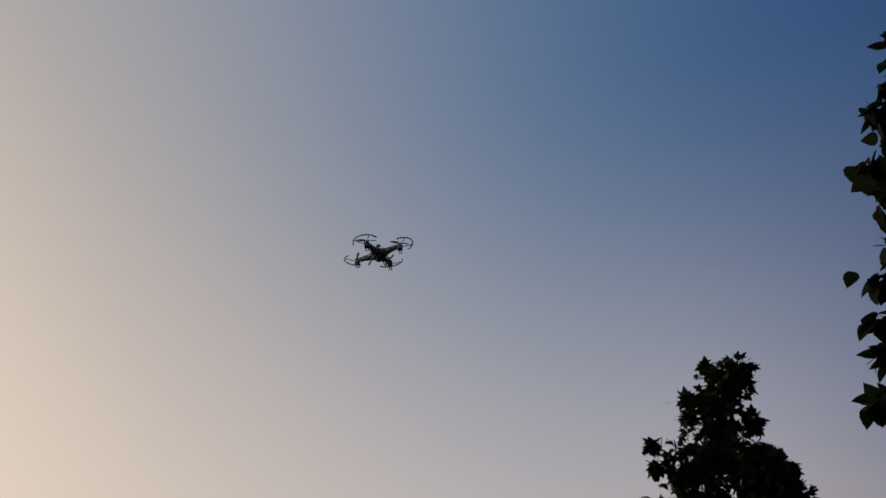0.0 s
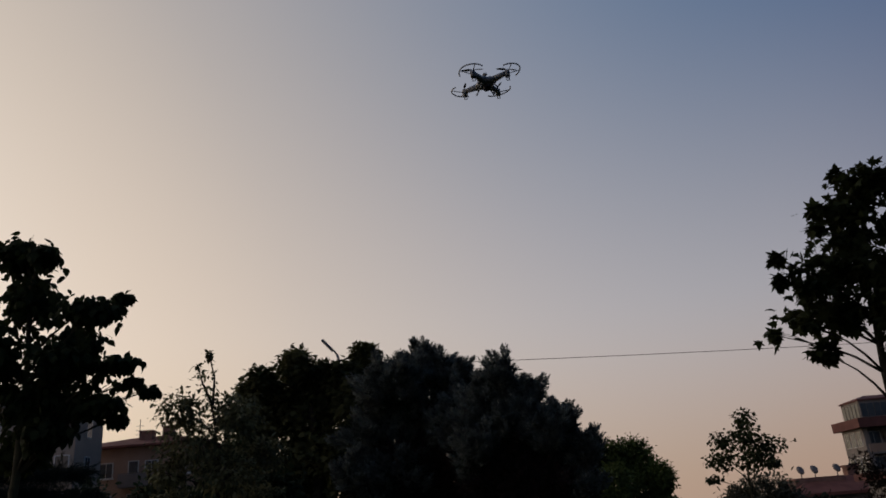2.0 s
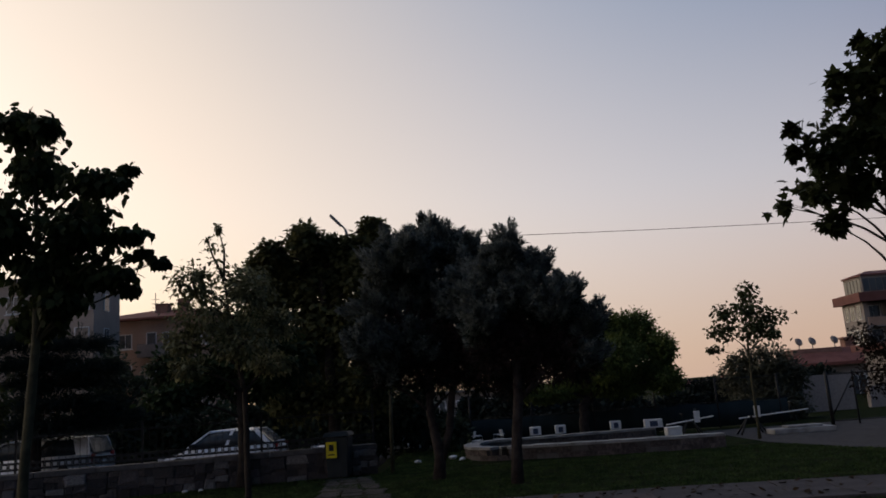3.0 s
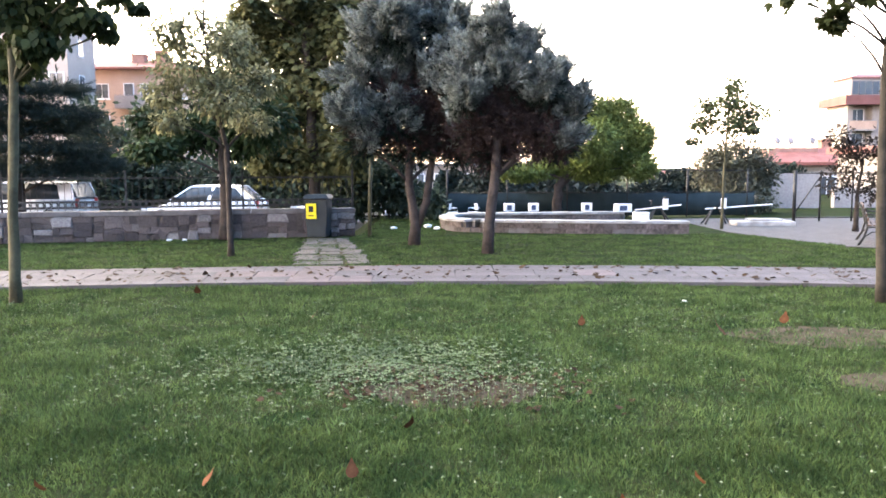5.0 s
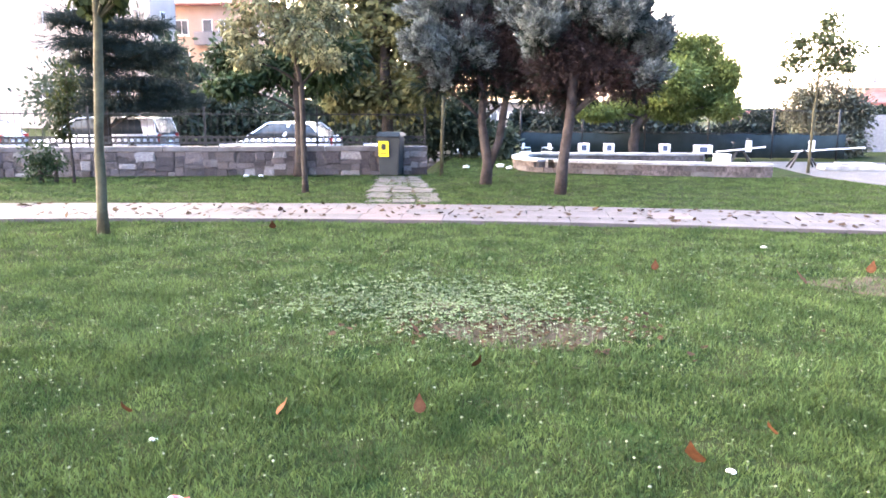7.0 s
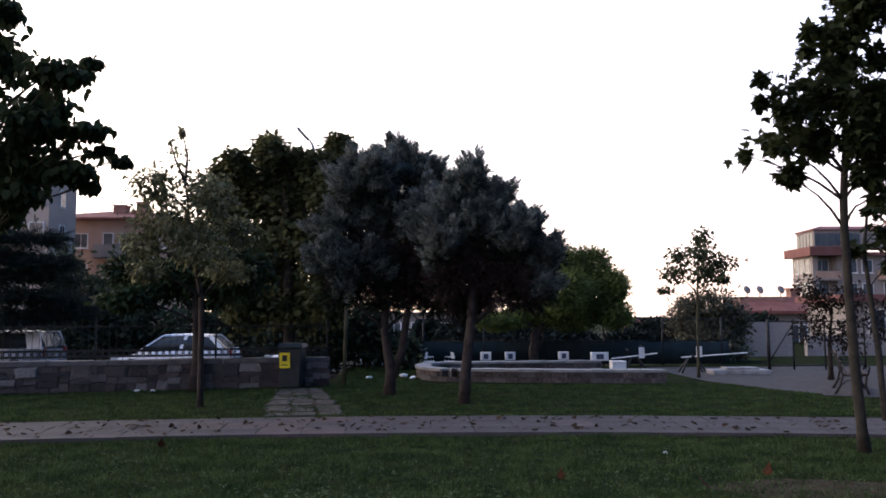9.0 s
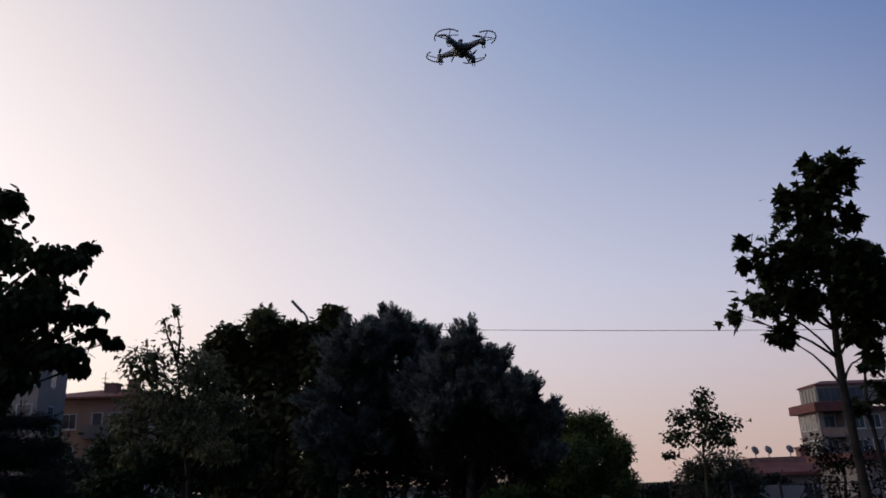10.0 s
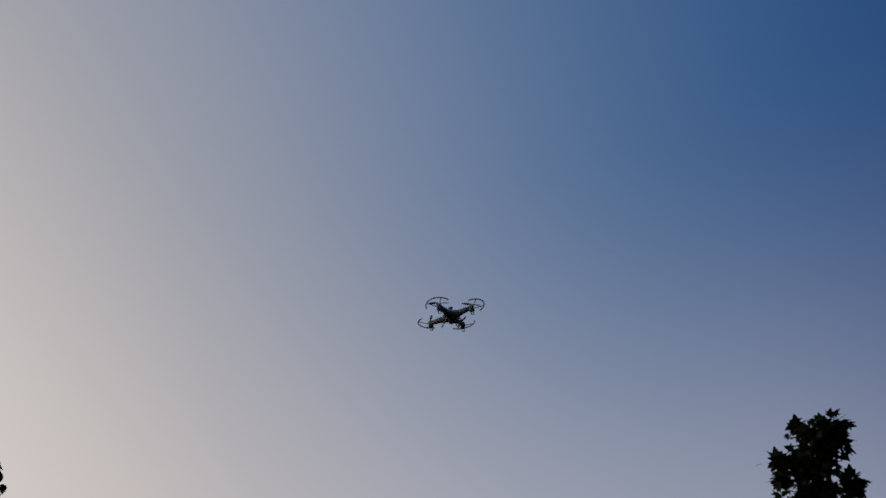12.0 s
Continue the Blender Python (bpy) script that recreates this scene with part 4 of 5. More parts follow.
def car(label, at, length, height, cabin, turn=0.0, boxy=0.0, tail=0.08):
    """Nose towards -x. cabin: x of screen foot, roof front, roof back, rear screen foot, as parts of the length."""
    e = thing("car", label, "car", at, "parked cars", turn=turn)
    L, sh, w = length, height * 0.63, 0.86
    xs = [0.0, 0.03, 0.09, 0.22, cabin[0], 0.5, 0.7, cabin[3], 0.97, 1.0]
    tops = [0.5, 0.60, 0.76, 0.9, 1.0, 1.03, 1.05, 1.05, 1.0, 0.86]
    wide = [0.74, 0.88, 0.96, 1, 1, 1, 1, 1, 0.95, 0.86]
    st = [(-L / 2 + L * x, w * b, sh * t) for x, t, b in zip(xs, tops, wide)]
    v, f = loft(st, lambda s: [(s[1] * 0.9, 0.2), (s[1], 0.34), (s[1], s[2] * 0.72), (s[1] * 0.95, s[2] * 0.93), (s[1] * 0.86, s[2])])
    body = mesh_part("body", v, f, M_CARPAINT, e, "", True)
    cx = [-L / 2 + L * c for c in cabin]
    st = [(cx[0], 0.80, 0.72, sh * 1.0), (cx[1], 0.80, 0.62 + boxy, height - 0.035), ((cx[1] + cx[2]) / 2, 0.80, 0.63 + boxy, height - 0.01), (cx[2], 0.79, 0.61 + boxy, height - 0.05), (cx[3], 0.76, 0.66, sh * 1.04)]
    v, f = loft(st, lambda s: [(s[1], sh * 0.96), ((s[1] + s[2]) / 2 + 0.03, max(sh * 0.98, (sh + s[3]) / 2)), (s[2], max(sh * 0.99, s[3] - 0.02)), (s[2] * 0.8, s[3])])
    mesh_part("glasshouse", v, f, M_GLASS, e, "dark tinted window glass", True)
    roof = [(x, b * 1.012, z + 0.012) for x, _, b, z in (st[1], st[2], st[3])]
    v, f = loft([(x, b, z) for x, b, z in roof], lambda s: [(s[1] + 0.02, s[2] - 0.06), (s[1], s[2] - 0.02), (s[1] * 0.8, s[2] + 0.004), (0.05, s[2] + 0.014)])
    mesh_part("roof", v, f, M_CARPAINT, e, "", True)
    for s in (-1, 1):
        def side(t, x):
            return (x, s * (0.80 + (0.625 + boxy - 0.80) * t + 0.015), sh + (height - 0.04 - sh) * t)
        for foot, head, half in ((cx[0] + 0.03, cx[1] + 0.03, 0.045), (cx[0] + (cx[3] - cx[0]) * 0.47, cx[1] + (cx[2] - cx[1]) * 0.5, 0.05), (cx[3] - tail - 0.04, cx[2] - tail + 0.02, tail)):
            v, f = [], []
            for t in (-0.03, 0.35, 0.7, 1.02):
                x, y, z = side(t, foot + (head - foot) * t)
                v += [(x - half, y - s * 0.05, z), (x + half, y - s * 0.06, z), (x + half, y + s * 0.012, z), (x - half, y + s * 0.012, z)]
            for i in range(0, 12, 4):
                f += [(i + k, i + (k + 1) % 4, i + 4 + (k + 1) % 4, i + 4 + k) for k in range(4)]
            mesh_part("pillar", v, f, M_CARPAINT, e)
        tube("sill_line", [(-L * 0.42, s * 0.865, 0.30), (L * 0.42, s * 0.865, 0.30)], 0.03, M_TYRE, e)
        for wx in (-L * 0.31, L * 0.30):
            t = tube("wheel", [(wx, s * 0.66, 0.31), (wx, s * 0.875, 0.31)], 0.31, M_TYRE, e, "black tyre on an alloy rim", 22)
            tube("rim", [(wx, s * 0.86, 0.31), (wx, s * 0.885, 0.31)], 0.2, M_RIMS, t, "", 16)
        box("mirror", cx[0] + 0.18, cx[0] + 0.32, min(s * 0.84, s * 1.0), max(s * 0.84, s * 1.0), sh + 0.02, sh + 0.14, M_TYRE, e, "dark door mirror", 0.02)
        box("headlight", -L / 2 + 0.03, -L / 2 + 0.22, min(s * 0.48, s * 0.74), max(s * 0.48, s * 0.74), sh * 0.6, sh * 0.76, M_LAMP, e, "clear headlight", 0.02)
        box("tail_light", L / 2 - 0.16, L / 2 - 0.02, min(s * 0.56, s * 0.76), max(s * 0.56, s * 0.76), sh * 0.72, sh * 1.0, M_RED, e, "red tail light", 0.02)
        for dx in (0.0, 0.95):
            box("door_handle", -L * 0.02 + dx, -L * 0.02 + dx + 0.18, min(s * 0.85, s * 0.885), max(s * 0.85, s * 0.885), sh * 0.8, sh * 0.84, M_CARPAINT, e)
    box("bumper", -L / 2 - 0.02, -L / 2 + 0.15, -0.62, 0.62, 0.24, 0.44, M_TYRE, e, "dark front bumper grille", 0.03)
    box("number_plate", L / 2 - 0.03, L / 2 + 0.012, -0.26, 0.26, sh * 0.62, sh * 0.75, M_WHITE, e)
    return e


car("white parked hatchback with dark windows", (-7.75, 25.4, -0.30), 3.82, 1.37, (0.24, 0.42, 0.82, 0.96))
car("white parked estate car with an upright tail", (-13.9, 25.4, -0.30), 4.5, 1.5, (0.2, 0.36, 0.945, 0.99), boxy=0.08, tail=0.22)

car("white parked hatchback half hidden behind shrubs", (-3.05, 26.6, -0.30), 4.1, 1.34, (0.25, 0.43, 0.82, 0.96))

car("white parked car seen past the end of the hedge", (-19.3, 25.4, -0.30), 4.2, 1.4, (0.24, 0.42, 0.84, 0.97))

# ---------------------------------------------------------------- raised basin
basin = thing("raised_basin", "low round-ended stone basin with a white rim", "basin", (3.1, 20.4, 0))


def basin_point(t):
    """Straight front from the right end, round left end, straight back."""
    if t < 0.45:
        k = t / 0.45
        return 5.95 + (0.75 - 5.95) * k - 3.1, 18.45 + (19.25 - 18.45) * k - 0.35 * math.sin(math.pi * k) * 0.4 - 20.4
    if t < 0.72:
        a = (t - 0.45) / 0.27 * math.pi
        return 0.9 - 0.75 * math.sin(a) - 3.1, 20.6 - 1.38 * math.cos(a) - 20.4
    k = (t - 0.72) / 0.28
    return 0.9 + 4.4 * k - 3.1, 21.98 + 0.45 * k - 20.4


def curve_box(name, t0, t1, half, z0, z1, mat, parent, inset=0.0):
    v = []
    for t in (t0, t1):
        x, y = basin_point(t)
        xa, ya = basin_point(min(t + 0.004, 1))
        xb, yb = basin_point(max(t - 0.004, 0))
        d = Vector((xa - xb, ya - yb, 0)).normalized()
        nrm = Vector((-d.y, d.x, 0))
        for z in (z0, z1):
            for s in (-1, 1):
                p = Vector((x, y, 0)) + nrm * (half * s) + d * (inset if t == t0 else -inset)
                v.append((p.x, p.y, z))
    f = [(0, 1, 3, 2), (4, 6, 7, 5), (0, 2, 6, 4), (1, 5, 7, 3), (2, 3, 7, 6), (0, 4, 5, 1)]
    return mesh_part(name, v, f, mat, parent)


for i in range(40):
    curve_box("core", i / 40, (i + 1) / 40, 0.13, 0, 0.26, M_MORTAR, basin)
    curve_box("rim", i / 40, (i + 1) / 40, 0.2, 0.262, 0.32 + 0.004 * (i % 3), M_RIM, basin, 0.006)
r = np.random.default_rng(52)
for z0, z1 in ((0.004, 0.125), (0.132, 0.258)):
    t = 0.0
    while t < 0.985:
        u = min(1.0, t + r.uniform(0.014, 0.042))
        high = z1 - r.uniform(0, 0.015)
        curve_box("block", t, u, 0.155 + r.uniform(0, 0.025), z0, high, M_STONE if r.random() < 0.7 else M_COPING, basin, r.uniform(0.004, 0.014))
        t = u

# ---------------------------------------------------------------- court fence with green net
court = thing("court_fence", "wire court fence on dark posts with green screen netting", "fence", (0, 25, 0))
x = 0.2
while x < 10.4:
    tube("post", [(x, 0, 0), (x, 0, 1.55)], 0.032, M_IRON, court, "", 8)
    x += 1.95
for z in (0.06, 0.8, 1.5):
    tube("rail", [(0.2, 0, z), (10.3, 0, z)], 0.015, M_IRON, court, "", 6)
v, f = [], []
for i in range(112):
    xx = 0.2 + i * 0.09
    for k in range(2):
        y = -0.02 + 0.012 * math.sin(i * 1.3 + k)
        v.append((xx, y, 0.05 + k * (0.72 + 0.02 * math.sin(i * 0.35))))
    for k in range(2):
        v.append((xx, v[-2][1] + 0.006, v[-2][2]))
for i in range(111):
    a, b = i * 4, i * 4 + 4
    f += [(a, b, b + 1, a + 1), (a + 2, a + 3, b + 3, b + 2), (a + 1, b + 1, b + 3, a + 3), (a, a + 2, b + 2, b)]
mesh_part("screen_net", v, f, M_SCREEN, court, "dark green screen netting", True)
v, f = [], []
for i in range(-10, 70):
    for s in (-1, 1):
        xa = 0.2 + i * 0.15
        xb = xa + s * 0.7
        if 0.2 <= xa <= 10.3 and 0.2 <= xb <= 10.3:
            tube_data([(xa, 0.012, 0.8), (xb, 0.012, 1.5)], [0.0025, 0.0025], 3, v, f)
mesh_part("wire_mesh", v, f, M_IRON, court)

gate = thing("court_gate", "tall dark metal gate frame with a diagonal brace", "gate", (10.4, 22.6, 0))
for x in (0, 0.75, 1.7, 2.9):
    tube("post", [(x, 0, 0), (x, 0, 1.5)], 0.05 if x == 0 else 0.025, M_IRON, gate, "", 8)
tube("brace", [(0.05, 0, 0.3), (0.72, 0, 1.3)], 0.02, M_IRON, gate)
for z in (0.12, 1.42):
    tube("rail", [(0, 0, z), (2.9, 0, z)], 0.02, M_IRON, gate)


# ---------------------------------------------------------------- playground and court clutter
def white_box(at, w=0.3, h=0.24, turn=0.0):
    e = thing("equipment_box", "small white box with a dark square panel on a post", "box", at, "white boxes by the court", turn=turn)
    box("case", -w / 2, w / 2, -0.1, 0.1, 0.30, 0.30 + h, M_WHITE, e, "", 0.012)
    box("panel", -w * 0.22, w * 0.22, -0.108, -0.101, 0.34, 0.25 + h, M_PANEL, e, "dark blue square panel")
    box("foot", -0.05, 0.05, -0.05, 0.05, 0, 0.299, M_GALV, e)
    return e


for x, y, w in ((2.05, 23.1, 0.32), (2.78, 23.1, 0.3), (4.4, 23.2, 0.3), (5.35, 22.6, 0.5)):
    white_box((x, y, 0), w)
chest = thing("white_chest", "plain white storage chest beside the basin", "chest", (5.4, 20.7, 0))
box("body", -0.19, 0.19, -0.17, 0.17, 0, 0.36, M_WHITE, chest, "", 0.02)
box("lid", -0.2, 0.2, -0.18, 0.18, 0.362, 0.4, M_WHITE, chest, "", 0.015)


def chair(at, turn):
    e = thing("plastic_chair", "small white plastic child's chair by the court", "chair", at, "white chairs", turn=turn)
    box("seat", -0.22, 0.22, -0.22, 0.22, 0.40, 0.43, M_WHITE, e, "", 0.012)
    e.scale = (0.62, 0.62, 0.62)
    box("backrest", -0.2, 0.2, 0.2, 0.23, 0.5, 0.82, M_WHITE, e, "", 0.012, pose(0, 0, 0, 8, 0, 0))
    for sx in (-1, 1):
        for sy in (-1, 1):
            tube("leg", [(sx * 0.2, sy * 0.2, 0.4), (sx * 0.24, sy * 0.24, 0)], 0.018, M_WHITE, e)
        tube("armrest", [(sx * 0.23, -0.2, 0.42), (sx * 0.24, -0.18, 0.62), (sx * 0.23, 0.2, 0.64)], 0.018, M_WHITE, e)
    return e


chair((0.35, 23.4, 0), 75)
chair((1.0, 23.4, 0), -70)


def seesaw(at, length, tilt, turn, shift=0.0):
    e = thing("seesaw", "white-beamed seesaw with dark metal supports", "seesaw", at, "seesaws", turn=turn)
    m = pose(shift, 0, 0.5, 0, tilt, 0)
    box("beam", -length / 2, length / 2, -0.035, 0.035, -0.015, 0.015, M_WHITE, e, "", 0.01, m)
    for s in (-1, 1):
        tube("support", [(s * 0.35, -0.2, 0), (s * 0.08, 0, 0.46)], 0.025, M_IRON, e)
        tube("support", [(s * 0.35, 0.2, 0), (s * 0.08, 0, 0.46)], 0.025, M_IRON, e)
        p = m @ Vector((s * (length / 2 - 0.2), 0, 0.03))
        tube("handle", [(p.x - s * 0.25, -0.14, p.z + 0.2), (p.x - s * 0.25, 0.14, p.z + 0.2)], 0.014, M_IRON, e)
        tube("handle_post", [(p.x - s * 0.25, 0, p.z - 0.02), (p.x - s * 0.25, 0, p.z + 0.2)], 0.014, M_IRON, e)
    box("sign_plate", 0.1, 0.26, -0.08, -0.06, 0.44, 0.74, M_WHITE, e, "white plate on the support", 0.01)
    tube("axle", [(0, -0.12, 0.46), (0, 0.12, 0.46)], 0.03, M_IRON, e)
    return e


seesaw((6.0, 21.2, 0), 1.3, -6, 4)
seesaw((7.75, 21.6, 0), 1.85, -4, -3, 0.62)
low = thing("concrete_block", "low pale concrete block on the gravel", "block", (8.9, 21.0, 0))
box("block", -0.9, 0.7, -0.3, 0.3, 0, 0.14, M_RIM, low, "", 0.03)
box("cap", -0.5, 0.4, -0.2, 0.2, 0.141, 0.2, M_RIM, low, "", 0.02)


# ---------------------------------------------------------------- benches
def bench(at, turn):
    e = thing("park_bench", "park bench with curved black iron sides and wooden slats", "bench", at, "park benches", turn=turn)
    for x in (-0.72, 0.72):
        v, f = tube_data([(x, -0.28, 0), (x, -0.22, 0.2), (x, -0.24, 0.4), (x, -0.24, 0.43)], [0.028, 0.024, 0.022, 0.02], 6)
        tube_data([(x, 0.34, 0), (x, 0.24, 0.18), (x, 0.18, 0.4), (x, 0.22, 0.6), (x, 0.32, 0.85)], [0.028, 0.024, 0.024, 0.022, 0.018], 6, v, f)
        tube_data([(x, -0.24, 0.41), (x, 0, 0.39), (x, 0.19, 0.4)], [0.02, 0.02, 0.02], 6, v, f)
        tube_data([(x, -0.26, 0.4), (x, -0.3, 0.56), (x, -0.2, 0.65), (x, 0, 0.64), (x, 0.22, 0.66)], [0.018, 0.02, 0.022, 0.02, 0.018], 6, v, f)
        tube_data([(x, -0.23, 0.2), (x, -0.05, 0.3), (x, 0.1, 0.3), (x, 0.24, 0.18)], [0.014, 0.014, 0.014, 0.014], 6, v, f)
        mesh_part("side_frame", v, f, M_IRON, e, "curved black iron side frame", True)
    for i in range(5):
        box("slat", -0.78, 0.78, -0.25 + i * 0.09, -0.18 + i * 0.09, 0.425, 0.45, M_WOOD, e, "", 0.006)
    for i in range(4):
        z = 0.52 + i * 0.088
        y = 0.19 + (z - 0.5) * 0.36
        box("slat", -0.78, 0.78, y - 0.03, y - 0.005, z, z + 0.068, M_WOOD, e, "", 0.006)
    return e


bench((9.05, 15.9, 0), 63)
bench((9.95, 14.7, 0), 63)
pad = thing("bench_pad", "pale concrete slab under the park bench", "slab", (8.9, 15.85, 0.004), kind="structure", turn=-27)
box("slab", -0.45, 0.45, -0.9, 0.9, 0, 0.02, M_GRAVEL, pad, "", 0.008)


# ---------------------------------------------------------------- houses
def window(parent, x, y, z, w, h, frame_mat, panes=2):
    e = box("window", x - w / 2, x + w / 2, y - 0.05, y + 0.06, z, z + h, frame_mat, parent, "white framed window")
    step = (w - 0.12) / panes
    for i in range(panes):
        x0 = x - w / 2 + 0.06 + i * step
        box("pane", x0 + 0.025, x0 + step - 0.025, y - 0.058, y - 0.052, z + 0.07, z + h - 0.07, M_PANE, e)
    box("sill", x - w / 2 - 0.08, x + w / 2 + 0.08, y - 0.14, y + 0.02, z - 0.09, z - 0.004, frame_mat, e)


def side_window(parent, x, y, z, w, h, out=1):
    """A window in a wall that faces along x."""
    e = box("window", x - 0.06, x + 0.05, y - w / 2, y + w / 2, z, z + h, M_WHITE, parent, "white framed window")
    for k in (0, 1):
        y0 = y - w / 2 + 0.05 + k * (w / 2 - 0.04)
        xa = x + 0.052 if out > 0 else x - 0.068
        box("pane", xa, xa + 0.006, y0 + 0.02, y0 + w / 2 - 0.08, z + 0.07, z + h - 0.07, M_PANE, e)


def balcony(parent, x0, x1, y, z, mat, out=1.1, h=0.95):
    e = box("balcony", x0, x1, y - out, y + 0.02, z - 0.16, z, M_PALE, parent, "balcony with a solid parapet")
    box("parapet", x0, x1, y - out, y - out + 0.1, z + 0.002, z + h, mat, e)
    for x in (x0, x1 - 0.1):
        box("parapet_side", x, x + 0.1, y - out + 0.102, y + 0.015, z + 0.002, z + h, mat, e)
    tube("top_rail", [(x0, y - out + 0.05, z + h + 0.06), (x1, y - out + 0.05, z + h + 0.06)], 0.025, M_GALV, e)


def hip_roof(name, x0, x1, y0, y1, z, h, mat, parent, over=0.7):
    X0, X1, Y0, Y1 = x0 - over, x1 + over, y0 - over, y1 + over
    d = min(X1 - X0, Y1 - Y0) / 2 * 0.9
    v = [(X0, Y0, z), (X1, Y0, z), (X1, Y1, z), (X0, Y1, z), (X0, Y0, z + 0.18), (X1, Y0, z + 0.18), (X1, Y1, z + 0.18), (X0, Y1, z + 0.18),
         (X0 + d, (Y0 + Y1) / 2, z + 0.18 + h), (X1 - d, (Y0 + Y1) / 2, z + 0.18 + h)]
    f = [(3, 2, 1, 0), (0, 1, 5, 4), (1, 2, 6, 5), (2, 3, 7, 6), (3, 0, 4, 7), (4, 5, 9, 8), (6, 7, 8, 9), (5, 6, 9), (7, 4, 8)]
    return mesh_part(name, v, f, mat, parent)


def dish(parent, x, y, z):
    bm = bmesh.new()
    bmesh.ops.create_cone(bm, cap_ends=True, segments=16, radius1=0.26, radius2=0.18, depth=0.09, matrix=pose(x, y, z + 0.3, 68, 0, 20))
    e = part("satellite_dish", bm, M_PALE, parent, "grey satellite dish")
    tube("mast", [(x, y + 0.1, z - 0.3), (x, y + 0.1, z + 0.28)], 0.03, M_GALV, e)


def chimney(parent, x, y, z, w, h):
    e = box("chimney", x - w / 2, x + w / 2, y - w / 2, y + w / 2, z, z + h, M_BRICK, parent, "brick chimney")
    box("chimney_cap", x - w / 2 - 0.1, x + w / 2 + 0.1, y - w / 2 - 0.1, y + w / 2 + 0.1, z + h + 0.002, z + h + 0.12, M_BRICK, e)


orange = thing("orange_house", "orange rendered apartment house with a red hipped roof", "house", (-30, 70, -0.5))
box("wall", -4.5, 8, 0, 10, 0, 10.9, M_ORANGE, orange)
r = hip_roof("roof", -4.5, 8, 0, 10, 10.902, 1.3, M_ROOF, orange)
chimney(orange, 2.0, 3, 11.7, 1.1, 0.85)
chimney(orange, 4.1, 2.6, 11.3, 0.9, 1.5)
chimney(orange, 3.3, 3.2, 11.3, 0.6, 0.7)
for z in (8.35, 5.55, 2.75):
    for x in (-3.0, -0.4, 6.6):
        window(orange, x, 0, z, 1.25, 1.35, M_WHITE)
    window(orange, 2.0, 0, z - 0.45, 0.95, 1.85, M_WHITE, 1)
    window(orange, 3.6, 0, z - 0.1, 1.2, 1.45, M_WHITE)
    balcony(orange, 1.1, 4.9, 0, z - 0.75, M_PALE)

for x, h in ((1.2, 1.6), (5.6, 1.2)):
    a = tube("antenna", [(x, 3, 11.2), (x, 3, 12.2 + h)], 0.035, M_GALV, orange, "thin roof antenna")
    for q in (0.25, 0.5, 0.75):
        tube("antenna_rod", [(x - 0.35, 3, 12.0 + h * q), (x + 0.35, 3, 12.0 + h * q)], 0.02, M_GALV, a)

tower = thing("grey_apartment_block", "pale grey rendered apartment block with narrow windows", "house", (-34, 60, -0.5))
box("wall", -8, 5.4, 0, 4.7, 0, 13.4, M_GREYWALL, tower)
box("roof_edge", -8.3, 5.6, -0.3, 4.9, 13.402, 13.7, M_PALE, tower)
for z in (10.9, 8.1, 5.3, 2.5):
    for x in (4.5, 1.8, -1.0, -4.0):
        window(tower, x, 0, z, 1.2, 1.4, M_WHITE)
    side_window(tower, 5.4, 2.2, z, 0.9, 1.4)

block = thing("apartment_block", "pale apartment block with orange balconies and a red cornice", "house", (44.4, 85, -1.0))
box("wall", 0, 0.6, 0, 4.6, 0, 9.3, M_PALE, block)
box("wall", 0.61, 2.9, 1.5, 4.6, 0, 9.3, M_PALE, block)
box("wall", 2.91, 20, 0.3, 4.6, 0, 9.3, M_PALE, block)
box("cornice", -0.7, 5.6, -0.9, 5.2, 9.302, 10.3, M_CORNICE, block, "brown-red cornice band")
box("cornice", 5.61, 20.3, -0.4, 5.2, 9.302, 9.7, M_CORNICE, block, "brown-red cornice band")
att = box("attic", 0.5, 19, 0.4, 4.4, 10.302, 12.2, M_PALE, block, "glazed attic storey")
for i in range(7):
    box("pane", 0.6 + i * 0.75, 1.25 + i * 0.75, 0.34, 0.398, 10.5, 11.9, M_PANE, att)
for i in range(5):
    box("pane", 0.44, 0.498, 0.6 + i * 0.75, 1.2 + i * 0.75, 10.5, 11.9, M_PANE, att)
hip_roof("roof", 0.5, 19, 0.4, 4.4, 12.202, 0.55, M_CORNICE, block, 0.14)
for z in (7.4, 4.75, 2.1):
    for y in (1.0, 2.3, 3.6):
        side_window(block, 0, y, z, 0.95, 1.6, -1)
    window(block, 1.8, 1.5, z - 0.3, 1.6, 1.9, M_WHITE)
    balcony(block, 0.3, 3.2, 1.5, z - 0.7, M_ORANGE, 1.6, 0.9)
    for x in (4.6, 6.4, 11.5, 14.0, 17.0):
        window(block, x, 0.3, z, 1.3, 1.5, M_WHITE)
    balcony(block, 7.6, 10.4, 0.3, z - 0.7, M_ORANGE, 1.2, 0.9)
    window(block, 9.0, 0.3, z - 0.3, 1.6, 1.9, M_WHITE)
chimney(block, 12.0, 4, 12.0, 1.2, 1.6)

